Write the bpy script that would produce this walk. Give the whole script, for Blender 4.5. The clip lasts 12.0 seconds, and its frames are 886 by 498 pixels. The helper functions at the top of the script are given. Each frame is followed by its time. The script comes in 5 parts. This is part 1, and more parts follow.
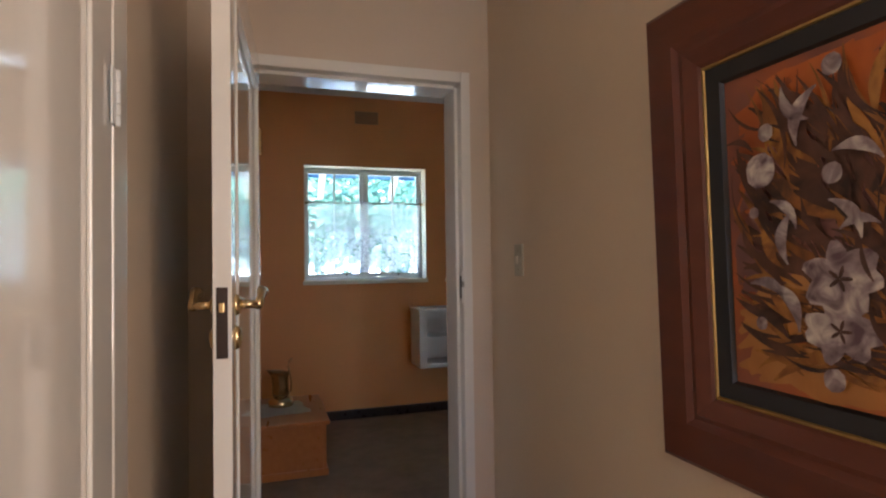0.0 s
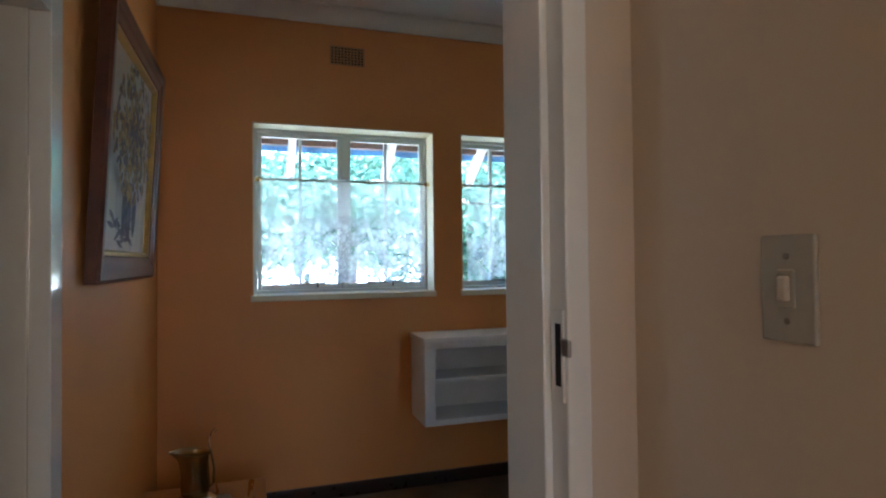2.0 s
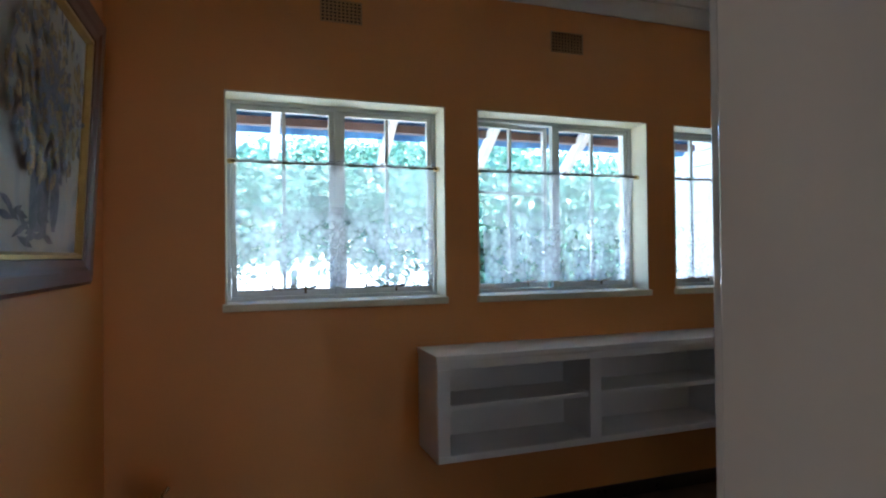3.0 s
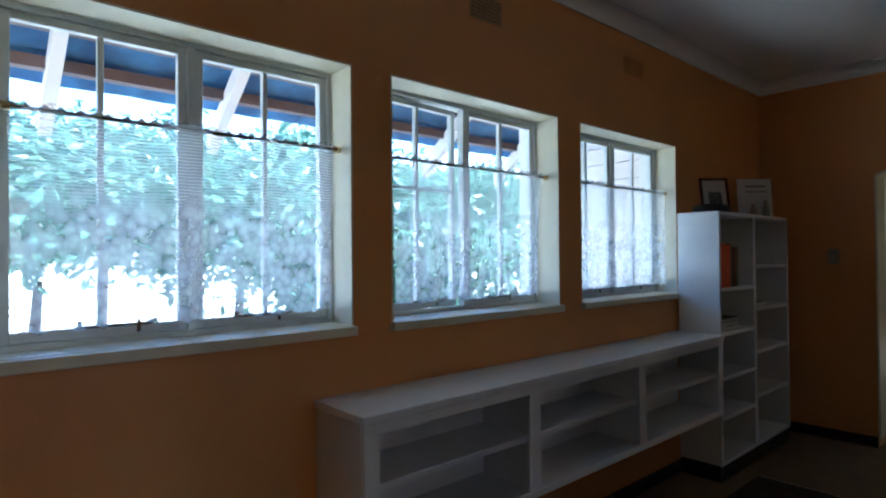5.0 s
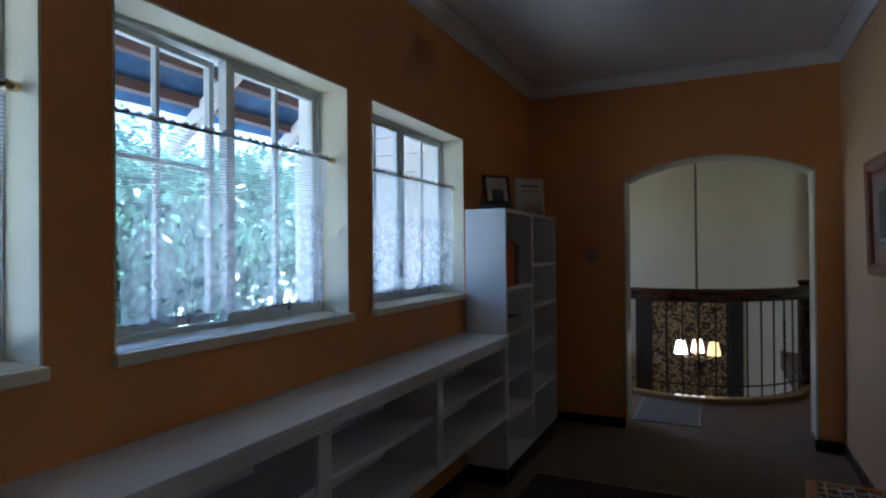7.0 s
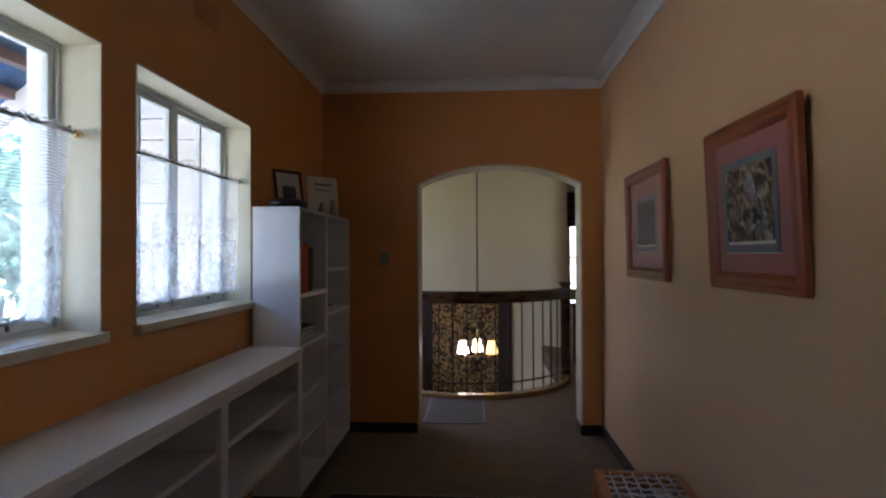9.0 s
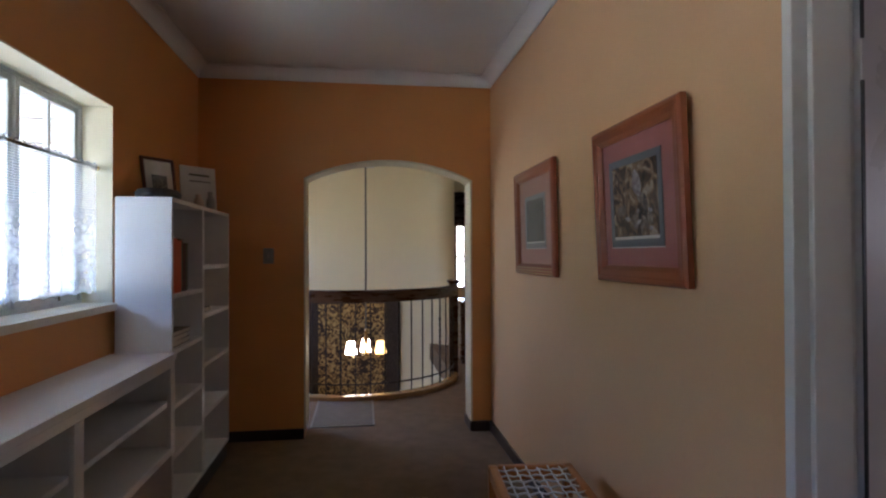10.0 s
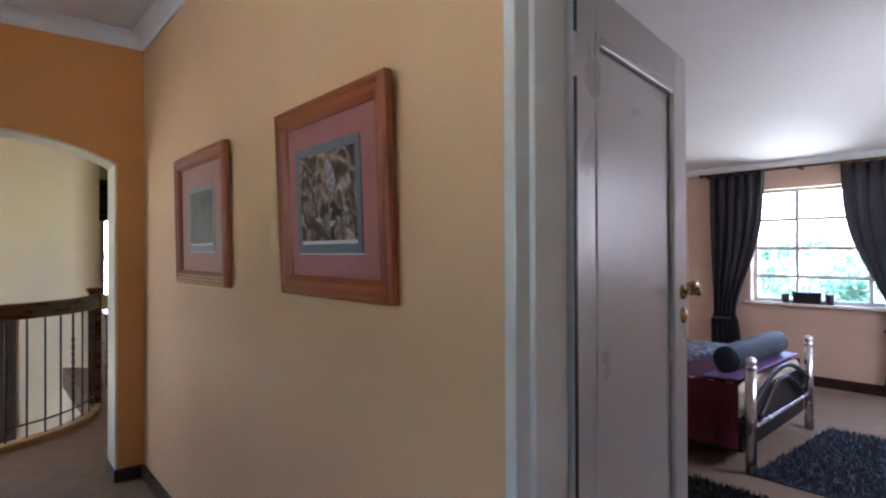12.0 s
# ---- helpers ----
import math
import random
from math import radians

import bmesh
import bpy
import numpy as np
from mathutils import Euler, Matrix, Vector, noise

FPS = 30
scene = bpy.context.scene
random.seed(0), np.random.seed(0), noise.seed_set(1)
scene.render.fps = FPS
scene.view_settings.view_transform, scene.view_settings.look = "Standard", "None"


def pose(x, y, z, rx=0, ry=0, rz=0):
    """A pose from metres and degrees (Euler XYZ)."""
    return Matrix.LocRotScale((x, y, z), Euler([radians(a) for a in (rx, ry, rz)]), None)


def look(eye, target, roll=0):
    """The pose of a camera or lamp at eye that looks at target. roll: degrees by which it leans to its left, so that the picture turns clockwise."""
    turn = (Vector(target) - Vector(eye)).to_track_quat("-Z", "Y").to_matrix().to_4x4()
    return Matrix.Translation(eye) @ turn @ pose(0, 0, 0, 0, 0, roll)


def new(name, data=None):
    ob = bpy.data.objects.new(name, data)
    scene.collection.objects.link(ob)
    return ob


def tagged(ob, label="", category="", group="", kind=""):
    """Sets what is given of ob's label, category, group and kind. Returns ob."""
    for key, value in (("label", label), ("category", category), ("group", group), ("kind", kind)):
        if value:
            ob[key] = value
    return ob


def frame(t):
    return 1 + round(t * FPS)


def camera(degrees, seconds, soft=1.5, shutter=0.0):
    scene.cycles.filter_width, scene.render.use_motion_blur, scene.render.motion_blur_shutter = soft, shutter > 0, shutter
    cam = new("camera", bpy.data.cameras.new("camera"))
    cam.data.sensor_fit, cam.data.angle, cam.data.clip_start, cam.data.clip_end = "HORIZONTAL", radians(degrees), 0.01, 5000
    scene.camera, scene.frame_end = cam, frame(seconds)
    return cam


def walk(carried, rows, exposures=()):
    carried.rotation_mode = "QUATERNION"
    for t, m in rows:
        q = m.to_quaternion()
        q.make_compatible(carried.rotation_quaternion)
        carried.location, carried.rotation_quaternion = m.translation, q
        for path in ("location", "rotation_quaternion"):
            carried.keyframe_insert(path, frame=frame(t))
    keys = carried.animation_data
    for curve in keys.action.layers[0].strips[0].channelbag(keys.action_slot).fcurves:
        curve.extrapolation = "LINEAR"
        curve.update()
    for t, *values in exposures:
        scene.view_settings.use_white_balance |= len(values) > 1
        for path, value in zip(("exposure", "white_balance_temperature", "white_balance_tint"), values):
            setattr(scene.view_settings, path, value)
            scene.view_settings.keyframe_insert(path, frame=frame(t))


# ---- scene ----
cam = camera(75.4, 12.0, soft=2.2)
PATH = [
    (0, (0.438, -2.717, 1.305), (1.05, -0.813, 1.348), -0.8),
    (0.5, (0.531, -2.312, 1.318), (1.158, -0.414, 1.361), -0.6),
    (1, (0.646, -1.896, 1.331), (1.274, 0.002, 1.368), -0.7),
    (1.5, (0.753, -1.512, 1.333), (1.36, 0.393, 1.368), -0.6),
    (2, (0.825, -1.152, 1.344), (1.445, 0.749, 1.383), -0.6),
    (2.5, (0.876, -0.822, 1.343), (1.514, 1.073, 1.379), -0.7),
    (2.7, (0.907, -0.715, 1.361), (1.533, 1.184, 1.385), -0.6),
    (4.3, (0.714, 0.209, 1.391), (1.805, 1.885, 1.424), -0.7),
    (4.5, (0.716, 0.274, 1.403), (1.864, 1.911, 1.432), -0.6),
    (5, (0.702, 0.436, 1.413), (2.029, 1.933, 1.439), -0.5),
    (5.5, (0.703, 0.536, 1.419), (2.242, 1.813, 1.432), -0.3),
    (6, (0.804, 0.644, 1.415), (2.479, 1.736, 1.424), -0.0),
    (6.5, (0.945, 0.748, 1.418), (2.695, 1.716, 1.43), -0.4),
    (8.3, (1.231, 0.98, 1.42), (3.186, 1.403, 1.436), -0.0),
    (8.5, (1.246, 0.995, 1.412), (3.22, 1.32, 1.433), -0.1),
    (9, (1.28, 1.004, 1.414), (3.276, 1.126, 1.434), -0.2),
    (9.5, (1.319, 1.026, 1.411), (3.317, 0.954, 1.431), -0.1),
    (10, (1.373, 1.041, 1.392), (3.353, 0.766, 1.411), -0.2),
    (10.5, (1.513, 1.031, 1.391), (3.458, 0.566, 1.407), -0.1),
    (11, (1.607, 1.003, 1.404), (3.473, 0.281, 1.418), -0.3),
    (11.5, (1.714, 0.939, 1.418), (3.452, -0.05, 1.428), -0.3),
    (12, (1.806, 0.881, 1.421), (3.352, -0.389, 1.432), -0.2),
]
walk(cam, [(t, look(eye, target, roll)) for t, eye, target, roll in PATH], [
    (0, 3.7, 5300, 14), (1.5, 3.65, 5200, 11), (2.7, 3.4, 5200, 12), (4.3, 3.05, 5000, 14), (5.2, 2.9, 4850, 13), (6.0, 2.6, 4750, 13),
    (6.7, 2.6, 4750, 14), (8.3, 2.9, 5200, 20), (9.0, 3.15, 5500, 24), (9.5, 3.45, 5600, 25), (10.5, 4.0, 5600, 25), (11.5, 4.35, 5550, 23), (12, 4.4, 5500, 22)])

# ---- light ----
world = bpy.data.worlds.new("sky")
scene.world = world
world.use_nodes = True
nt = world.node_tree
sky = nt.nodes.new("ShaderNodeTexSky")
sky.sky_type = 'NISHITA'
sky.sun_disc = False
sky.sun_elevation, sky.sun_rotation = radians(57.6), radians(111.8)
nt.links.new(sky.outputs[0], nt.nodes["Background"].inputs[0])
nt.nodes["Background"].inputs[1].default_value = 0.15
sun = new("sun", bpy.data.lights.new("sun", 'SUN'))
sun.data.energy, sun.data.angle, sun.data.color = 5.0, radians(0.6), (1.0, 0.94, 0.85)
sun.matrix_world = look((0, 0, 0), (-0.5, 0.2, -0.85))


# ---- area lamps added out of view ----
def unseen_lamp(name, eye, target, w, h, power, color):
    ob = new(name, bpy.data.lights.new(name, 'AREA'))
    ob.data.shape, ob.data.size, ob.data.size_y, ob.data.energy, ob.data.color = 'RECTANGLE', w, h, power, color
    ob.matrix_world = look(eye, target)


# warm lamp added for the light that falls from the passage's right
unseen_lamp("passage_side_fill", (1.41, -3.55, 1.45), (0.18, -3.30, 1.40), 1.2, 1.25, 2.85, (1.0, 0.74, 0.50))
# weak lamp added at the passage end as extra light on its walls
unseen_lamp("passage_end_fill", (1.22, -4.63, 1.5), (0.18, -2.4, 1.35), 0.32, 1.2, 0.3, (0.95, 0.90, 0.88))
# stands in for daylight beyond the west doorway; that room has no opening
unseen_lamp("west_room_light", (-2.2, 1.0, 1.6), (0, 1.0, 1.2), 1.0, 1.2, 0.6, (0.95, 0.97, 1.0))
# warm lamp added to brighten the stairwell
unseen_lamp("landing_fill", (8.5, 3.78, 1.7), (8.5, 0, 1.2), 2.5, 1.5, 0.95, (1.0, 0.72, 0.39))
# lamp added before the solid west wall to brighten the bedroom
unseen_lamp("bedroom_fill", (1.62, -4.0, 1.5), (4, -4.0, 1.2), 1.6, 1.2, 3.2, (1.0, 0.96, 0.94))


# ---- materials ----
def material(name, color, rough=0.6, color2=None, scale=8.0, detail=6.0, bump=0.05, bscale=60.0, metal=0.0,
             spec=0.5, stretch=(1, 1, 1), mix=0.5, coat=0.0, grit=0.25):
    m = bpy.data.materials.new(name)
    m.use_nodes = True
    n, l = m.node_tree.nodes, m.node_tree.links
    b = n["Principled BSDF"]
    b.inputs["Metallic"].default_value, b.inputs["Specular IOR Level"].default_value = metal, spec
    b.inputs["Coat Weight"].default_value = coat
    tc = n.new("ShaderNodeTexCoord")
    mp = n.new("ShaderNodeMapping")
    mp.inputs["Scale"].default_value = stretch
    l.new(tc.outputs["Object"], mp.inputs[0])
    big, fine = n.new("ShaderNodeTexNoise"), n.new("ShaderNodeTexNoise")
    big.inputs["Scale"].default_value, big.inputs["Detail"].default_value = scale, detail
    fine.inputs["Scale"].default_value, fine.inputs["Detail"].default_value = bscale, 4
    for t in (big, fine):
        l.new(mp.outputs[0], t.inputs["Vector"])
    ramp = n.new("ShaderNodeValToRGB")
    c2 = color2 or tuple(c * 0.82 for c in color)
    ramp.color_ramp.elements[0].color = (*c2, 1)
    ramp.color_ramp.elements[1].color = (*color, 1)
    ramp.color_ramp.elements[0].position, ramp.color_ramp.elements[1].position = 0.5 - mix / 2, 0.5 + mix / 2
    add = n.new("ShaderNodeMath")
    add.operation = 'MULTIPLY_ADD'
    add.inputs[1].default_value = grit
    l.new(fine.outputs[0], add.inputs[0])
    sub = n.new("ShaderNodeMath")
    sub.operation = 'SUBTRACT'
    sub.inputs[1].default_value = grit / 2
    l.new(big.outputs[0], sub.inputs[0])
    l.new(sub.outputs[0], add.inputs[2])
    l.new(add.outputs[0], ramp.inputs[0])
    l.new(ramp.outputs[0], b.inputs["Base Color"])
    rr = n.new("ShaderNodeMapRange")
    rr.inputs[3].default_value, rr.inputs[4].default_value = max(rough - 0.08, 0.02), min(rough + 0.08, 1)
    l.new(big.outputs[0], rr.inputs[0])
    l.new(rr.outputs[0], b.inputs["Roughness"])
    if bump:
        bp = n.new("ShaderNodeBump")
        bp.inputs["Strength"].default_value, bp.inputs["Distance"].default_value = bump, 0.01
        l.new(fine.outputs[0], bp.inputs["Height"])
        l.new(bp.outputs[0], b.inputs["Normal"])
    return m


def glass_material(name, gloss=0.5, rough=0.02):
    m = bpy.data.materials.new(name)
    m.use_nodes = True
    n, l = m.node_tree.nodes, m.node_tree.links
    n.remove(n["Principled BSDF"])
    tr, gl, mx, lw, pw = (n.new("ShaderNodeBsdfTransparent"), n.new("ShaderNodeBsdfGlossy"), n.new("ShaderNodeMixShader"),
                          n.new("ShaderNodeLayerWeight"), n.new("ShaderNodeMath"))
    gl.inputs["Roughness"].default_value = rough
    pw.operation = 'POWER'
    pw.inputs[1].default_value = 4.0
    sc = n.new("ShaderNodeMath")
    sc.operation = 'MULTIPLY_ADD'
    sc.inputs[1].default_value, sc.inputs[2].default_value = gloss, gloss * 0.06
    l.new(lw.outputs["Facing"], pw.inputs[0])
    l.new(pw.outputs[0], sc.inputs[0])
    l.new(sc.outputs[0], mx.inputs[0])
    l.new(tr.outputs[0], mx.inputs[1])
    l.new(gl.outputs[0], mx.inputs[2])
    l.new(mx.outputs[0], n["Material Output"].inputs[0])
    return m


def glow(name, color, strength):
    m = bpy.data.materials.new(name)
    m.use_nodes = True
    b = m.node_tree.nodes["Principled BSDF"]
    b.inputs["Base Color"].default_value = (*color, 1)
    b.inputs["Emission Color"].default_value = (*color, 1)
    b.inputs["Emission Strength"].default_value = strength
    return m


M_ORANGE = material("ochre_wall_paint", (0.73, 0.322, 0.085), 0.5, (0.65, 0.276, 0.07), 1.6, 5, 0.06, 90)
M_TAN = material("tan_wall_paint", (0.76, 0.465, 0.23), 0.5, (0.69, 0.41, 0.195), 1.6, 5, 0.06, 90)
M_BEIGE = material("beige_wall_paint", (0.62, 0.51, 0.38), 0.5, (0.57, 0.465, 0.34), 1.4, 5, 0.05, 90)
M_CREAM = material("cream_wall_paint", (0.77, 0.67, 0.44), 0.5, (0.72, 0.62, 0.40), 1.2, 5, 0.05, 90)
M_REVEAL = material("cream_reveal_paint", (0.76, 0.70, 0.52), 0.45, (0.70, 0.64, 0.46), 5, 5, 0.06, 80)
M_CEIL = material("white_ceiling_paint", (0.78, 0.78, 0.76), 0.7, (0.74, 0.74, 0.72), 2, 4, 0.05, 120)
M_WHITE = material("white_gloss_paint", (0.78, 0.75, 0.67), 0.11, (0.72, 0.70, 0.64), 4, 5, 0.015, 40, coat=0.5)
M_SHELF = material("white_shelf_paint", (0.80, 0.80, 0.80), 0.35, (0.74, 0.74, 0.74), 5, 5, 0.04, 60)
M_CARPET = material("brown_carpet", (0.28, 0.20, 0.13), 0.95, (0.21, 0.147, 0.094), 9, 8, 0.6, 420, spec=0.1)
M_SKIRT = material("dark_stained_skirting", (0.035, 0.018, 0.012), 0.3, (0.022, 0.011, 0.008), 20, 5, 0.05, 60)
M_OUTER = material("outer_render", (0.8, 0.78, 0.72), 0.8)


# ---- building helpers ----
def box(bm, x0, y0, z0, x1, y1, z1, bevel=0.0):
    r = bmesh.ops.create_cube(bm, size=1.0, matrix=Matrix.Translation(((x0 + x1) / 2, (y0 + y1) / 2, (z0 + z1) / 2))
                              @ Matrix.Diagonal((abs(x1 - x0), abs(y1 - y0), abs(z1 - z0), 1)))
    if bevel:
        es = list({e for v in r["verts"] for e in v.link_edges})
        bmesh.ops.bevel(bm, geom=es, offset=bevel, segments=2, profile=0.5, affect='EDGES')
    return r["verts"]


def mesh_of(name, bm, mat, smooth=False):
    me = bpy.data.meshes.new(name)
    bmesh.ops.recalc_face_normals(bm, faces=bm.faces)
    bm.to_mesh(me)
    bm.free()
    if smooth:
        for p in me.polygons:
            p.use_smooth = True
    me.materials.append(mat)
    return me


def part(name, bm, mat, parent=None, label="", smooth=False):
    ob = new(name, mesh_of(name, bm, mat, smooth))
    if parent is not None:
        ob.parent = parent
    if label:
        ob["label"] = label
    return ob


def boxes(*bs, bevel=0.0):
    bm = bmesh.new()
    for b in bs:
        box(bm, *b, bevel=bevel)
    return bm


def structure(name, bm, mat, label, category, smooth=False):
    return tagged(part(name, bm, mat, None, "", smooth), label, category, kind="structure")


def thing(name, label, category, m=None, group="", kind=""):
    ob = new(name)
    ob.empty_display_size = 0.1
    if m is not None:
        ob.matrix_world = m
    return tagged(ob, label, category, group, kind)


def wall_with_holes(bm, a0, a1, z0, z1, b0, b1, holes, axis):
    """A wall along an axis ('x' or 'y') from a0 to a1, thick from b0 to b1, with holes (from, to, low, high)."""
    def add(p0, p1, q0, q1):
        if p1 - p0 > 1e-4 and q1 - q0 > 1e-4:
            if axis == 'x':
                box(bm, p0, b0, q0, p1, b1, q1)
            else:
                box(bm, b0, p0, q0, b1, p1, q1)
    at = a0
    for h0, h1, l, t in sorted(holes):
        add(at, h0, z0, z1)
        add(h0, h1, z0, l)
        add(h0, h1, t, z1)
        at = h1
    add(at, a1, z0, z1)


# ---- the setting ----
XA, YW, CZ, FZ = 6.0, 2.30, 2.85, -0.05   # arch wall, window wall, ceiling, floor
WINS = ((0.808, 1.893), (2.078, 3.177), (3.375, 4.476))
ZS, ZH = 1.15, 2.15                   # window sill and head

bm = bmesh.new()
wall_with_holes(bm, -0.4, XA, FZ, CZ + 0.1, YW, YW + 0.26, [(a, b, ZS, ZH) for a, b in WINS], 'x')
structure("wall_north", bm, M_ORANGE, "ochre painted plaster wall with three windows", "wall")

bm = bmesh.new()                      # south wall of the room: two doors, stepped back at the first
wall_with_holes(bm, -0.4, 1.55, FZ, CZ + 0.1, -0.335, -0.14, [(0.385, 1.31, FZ, 2.115)], 'x')
structure("wall_entry", bm, M_BEIGE, "beige painted plaster wall around an open door", "wall")
bm = bmesh.new()
wall_with_holes(bm, 1.55, XA, FZ, CZ + 0.1, -0.22, 0.0, [(1.785, 2.64, FZ, 2.08)], 'x')
structure("wall_south", bm, M_TAN, "tan painted plaster wall with framed prints", "wall")

# arch wall
AY0, AY1, ASP, ACR = 0.158, 1.505, 2.0, 2.155
def arch_z(y):
    half = (AY1 - AY0) / 2
    rise = ACR - ASP
    rad = (half * half + rise * rise) / (2 * rise)
    return ACR - rad + math.sqrt(max(rad * rad - (y - (AY0 + half)) ** 2, 0))


bm = bmesh.new()
box(bm, XA, -2.4, FZ, XA + 0.24, AY0, CZ + 0.1)
box(bm, XA, AY1, FZ, XA + 0.24, YW + 0.26, CZ + 0.1)
ys = [AY0 + (AY1 - AY0) * i / 28 for i in range(29)]
lo = [[bm.verts.new((x, y, arch_z(y))) for y in ys] for x in (XA, XA + 0.24)]
hi = [[bm.verts.new((x, y, CZ + 0.1)) for y in ys] for x in (XA, XA + 0.24)]
for i in range(28):
    for k in (0, 1):
        bm.faces.new((lo[k][i], lo[k][i + 1], hi[k][i + 1], hi[k][i]))
    bm.faces.new((lo[0][i], lo[0][i + 1], lo[1][i + 1], lo[1][i]))
    bm.faces.new((hi[0][i], hi[0][i + 1], hi[1][i + 1], hi[1][i]))
structure("wall_east", bm, M_ORANGE, "ochre painted plaster wall with a segmental arch opening", "wall")
bm = bmesh.new()                      # cream lining of the arch
pts = [(AY0, 0.02)] + [(y, arch_z(y)) for y in ys] + [(AY1, 0.02)]
rows = []
for x in (XA - 0.004, XA + 0.246):
    for d in (0.0, 0.014):
        rows.append([bm.verts.new((x, y + d * (1 if i <= 1 else -1 if i >= len(pts) - 2 else 0), z - (d if 0 < i < len(pts) - 1 else 0)))
                     for i, (y, z) in enumerate(pts)])
for i in range(len(pts) - 1):
    for a, b in ((0, 1), (1, 3), (3, 2), (2, 0)):
        bm.faces.new((rows[a][i], rows[a][i + 1], rows[b][i + 1], rows[b][i]))
structure("trim", bm, M_REVEAL, "cream gloss painted arch lining", "trim")

# west wall with a doorway
WEST = pose(0.312, YW, 0)   # local y runs along the wall, 0 at the window corner
bm = bmesh.new()
wall_with_holes(bm, -2.442, 0.0, FZ, CZ + 0.1, -0.16, 0.0, [(-2.36, -1.75, FZ, 2.0)], 'y')
structure("wall_west", bm, M_ORANGE, "ochre painted plaster wall with a doorway", "wall").matrix_world = WEST

# plain room behind the west doorway
bm = boxes((-2.5, -0.35, FZ, -2.35, YW + 0.26, CZ + 0.1), (-2.35, YW, FZ, -0.4, YW + 0.26, CZ + 0.1), (-2.35, -0.5, FZ, -0.4, -0.35, CZ + 0.1))
structure("wall_west_room", bm, M_CREAM, "cream painted wall of the next room", "wall")
structure("ceiling_west_room", boxes((-2.5, -0.5, CZ, -0.4, YW, CZ + 0.1)), M_CEIL, "white painted ceiling", "ceiling")

# walls of the entry passage
bm = bmesh.new()
# this opening only holds an added lamp; the bedroom wall closes it
wall_with_holes(bm, -4.6, -0.335, FZ, CZ + 0.1, 1.43, 1.55, [(-4.20, -2.90, 0.8, 2.1)], 'y')
structure("wall_passage_right", bm, M_BEIGE, "beige painted plaster passage wall", "wall")
bm = bmesh.new()
wall_with_holes(bm, -4.6, -0.335, FZ, CZ + 0.1, -0.02, 0.18, [(-2.46, -1.59, FZ, 2.3)], 'y')
structure("wall_passage_left", bm, M_BEIGE, "beige painted plaster passage wall", "wall")
bm = bmesh.new()
# the opening is added, out of view, to hold the end lamp
wall_with_holes(bm, -0.02, 1.55, FZ, CZ + 0.1, -4.80, -4.60, [(1.0, 1.40, 0.88, 2.12)], 'x')
structure("wall_passage_end", bm, M_BEIGE, "beige painted plaster end wall", "wall")

# floors
structure("floor", boxes((-2.5, -4.8, -0.22, XA + 0.24, YW + 0.26, FZ)), M_CARPET, "brown carpet laid wall to wall", "floor")
# ceilings
structure("ceiling", boxes((-0.4, -0.34, CZ, XA, YW, CZ + 0.1)), M_CEIL, "white painted ceiling", "ceiling")
structure("ceiling_passage", boxes((-0.02, -4.8, CZ, 1.55, -0.34, CZ + 0.1)), M_CEIL, "white painted passage ceiling", "ceiling")


def cornice(name, a, b, inward):
    """A plaster cove from a to b (plan points); inward is the plan direction away from the wall."""
    bm = bmesh.new()
    n = Vector((inward[0], inward[1], 0)).normalized()
    prof = [(0, 0.0), (0.012, 0.0), (0.012, 0.012)]
    prof += [(0.012 + 0.062 * (1 - math.cos(t)), 0.012 + 0.062 * math.sin(t)) for t in [math.pi / 2 * i / 6 for i in range(1, 7)]]
    prof += [(0.092, 0.074), (0.092, 0.088), (0, 0.088)]
    ends = []
    for p in (a, b):
        ends.append([bm.verts.new(Vector((p[0], p[1], CZ - 0.088)) + n * d + Vector((0, 0, h))) for d, h in prof])
    for i in range(len(prof)):
        j = (i + 1) % len(prof)
        bm.faces.new((ends[0][i], ends[0][j], ends[1][j], ends[1][i]))
    bm.faces.new(ends[0])
    bm.faces.new(ends[1])
    return structure(name, bm, M_CEIL, "white plaster coved cornice", "cornice")


cornice("cornice_north", (0.312, YW), (XA, YW), (0, -1))
cornice("cornice_east", (XA, 0.0), (XA, YW), (-1, 0))
cornice("cornice_south", (1.55, 0.0), (XA, 0.0), (0, 1))
cornice("cornice_west", (0.312, YW), (0.312, -0.14), (1, 0))

def skirting(name, x0, y0, x1, y1, z=0.03):
    bm = boxes((x0, y0, FZ, x1, y1, z - 0.012), bevel=0.003)
    box(bm, x0 + 0.002, y0 + 0.002, z - 0.014, x1 - 0.002, y1 - 0.002, z, bevel=0.003)
    return structure(name, bm, M_SKIRT, "dark stained timber skirting board", "baseboard")


skirting("baseboard", 0.312, YW - 0.02, XA, YW + 0.001)
skirting("baseboard_west", 0.311, 0.64, 0.332, YW - 0.02)
skirting("baseboard_south", 2.68, -0.001, XA, 0.02)
skirting("baseboard_arch_left", XA - 0.02, AY1 - 0.0, XA + 0.001, YW - 0.02)
skirting("baseboard_arch_right", XA - 0.02, 0.02, XA + 0.001, AY0 + 0.02)
skirting("baseboard_arch_return", XA - 0.018, AY0 - 0.001, XA + 0.26, AY0 + 0.022)


# ---- more materials ----
M_GLASS = glass_material("window_glass")
M_PICGLASS = glass_material("low_sheen_picture_glass", 0.12, 0.25)
M_FRAME = material("window_frame_paint", (0.72, 0.74, 0.72), 0.35, (0.62, 0.64, 0.62), 12, 5, 0.05, 60)
M_BRASS = material("brass", (0.72, 0.56, 0.30), 0.22, (0.58, 0.43, 0.21), 14, 5, 0.03, 60, metal=1.0)
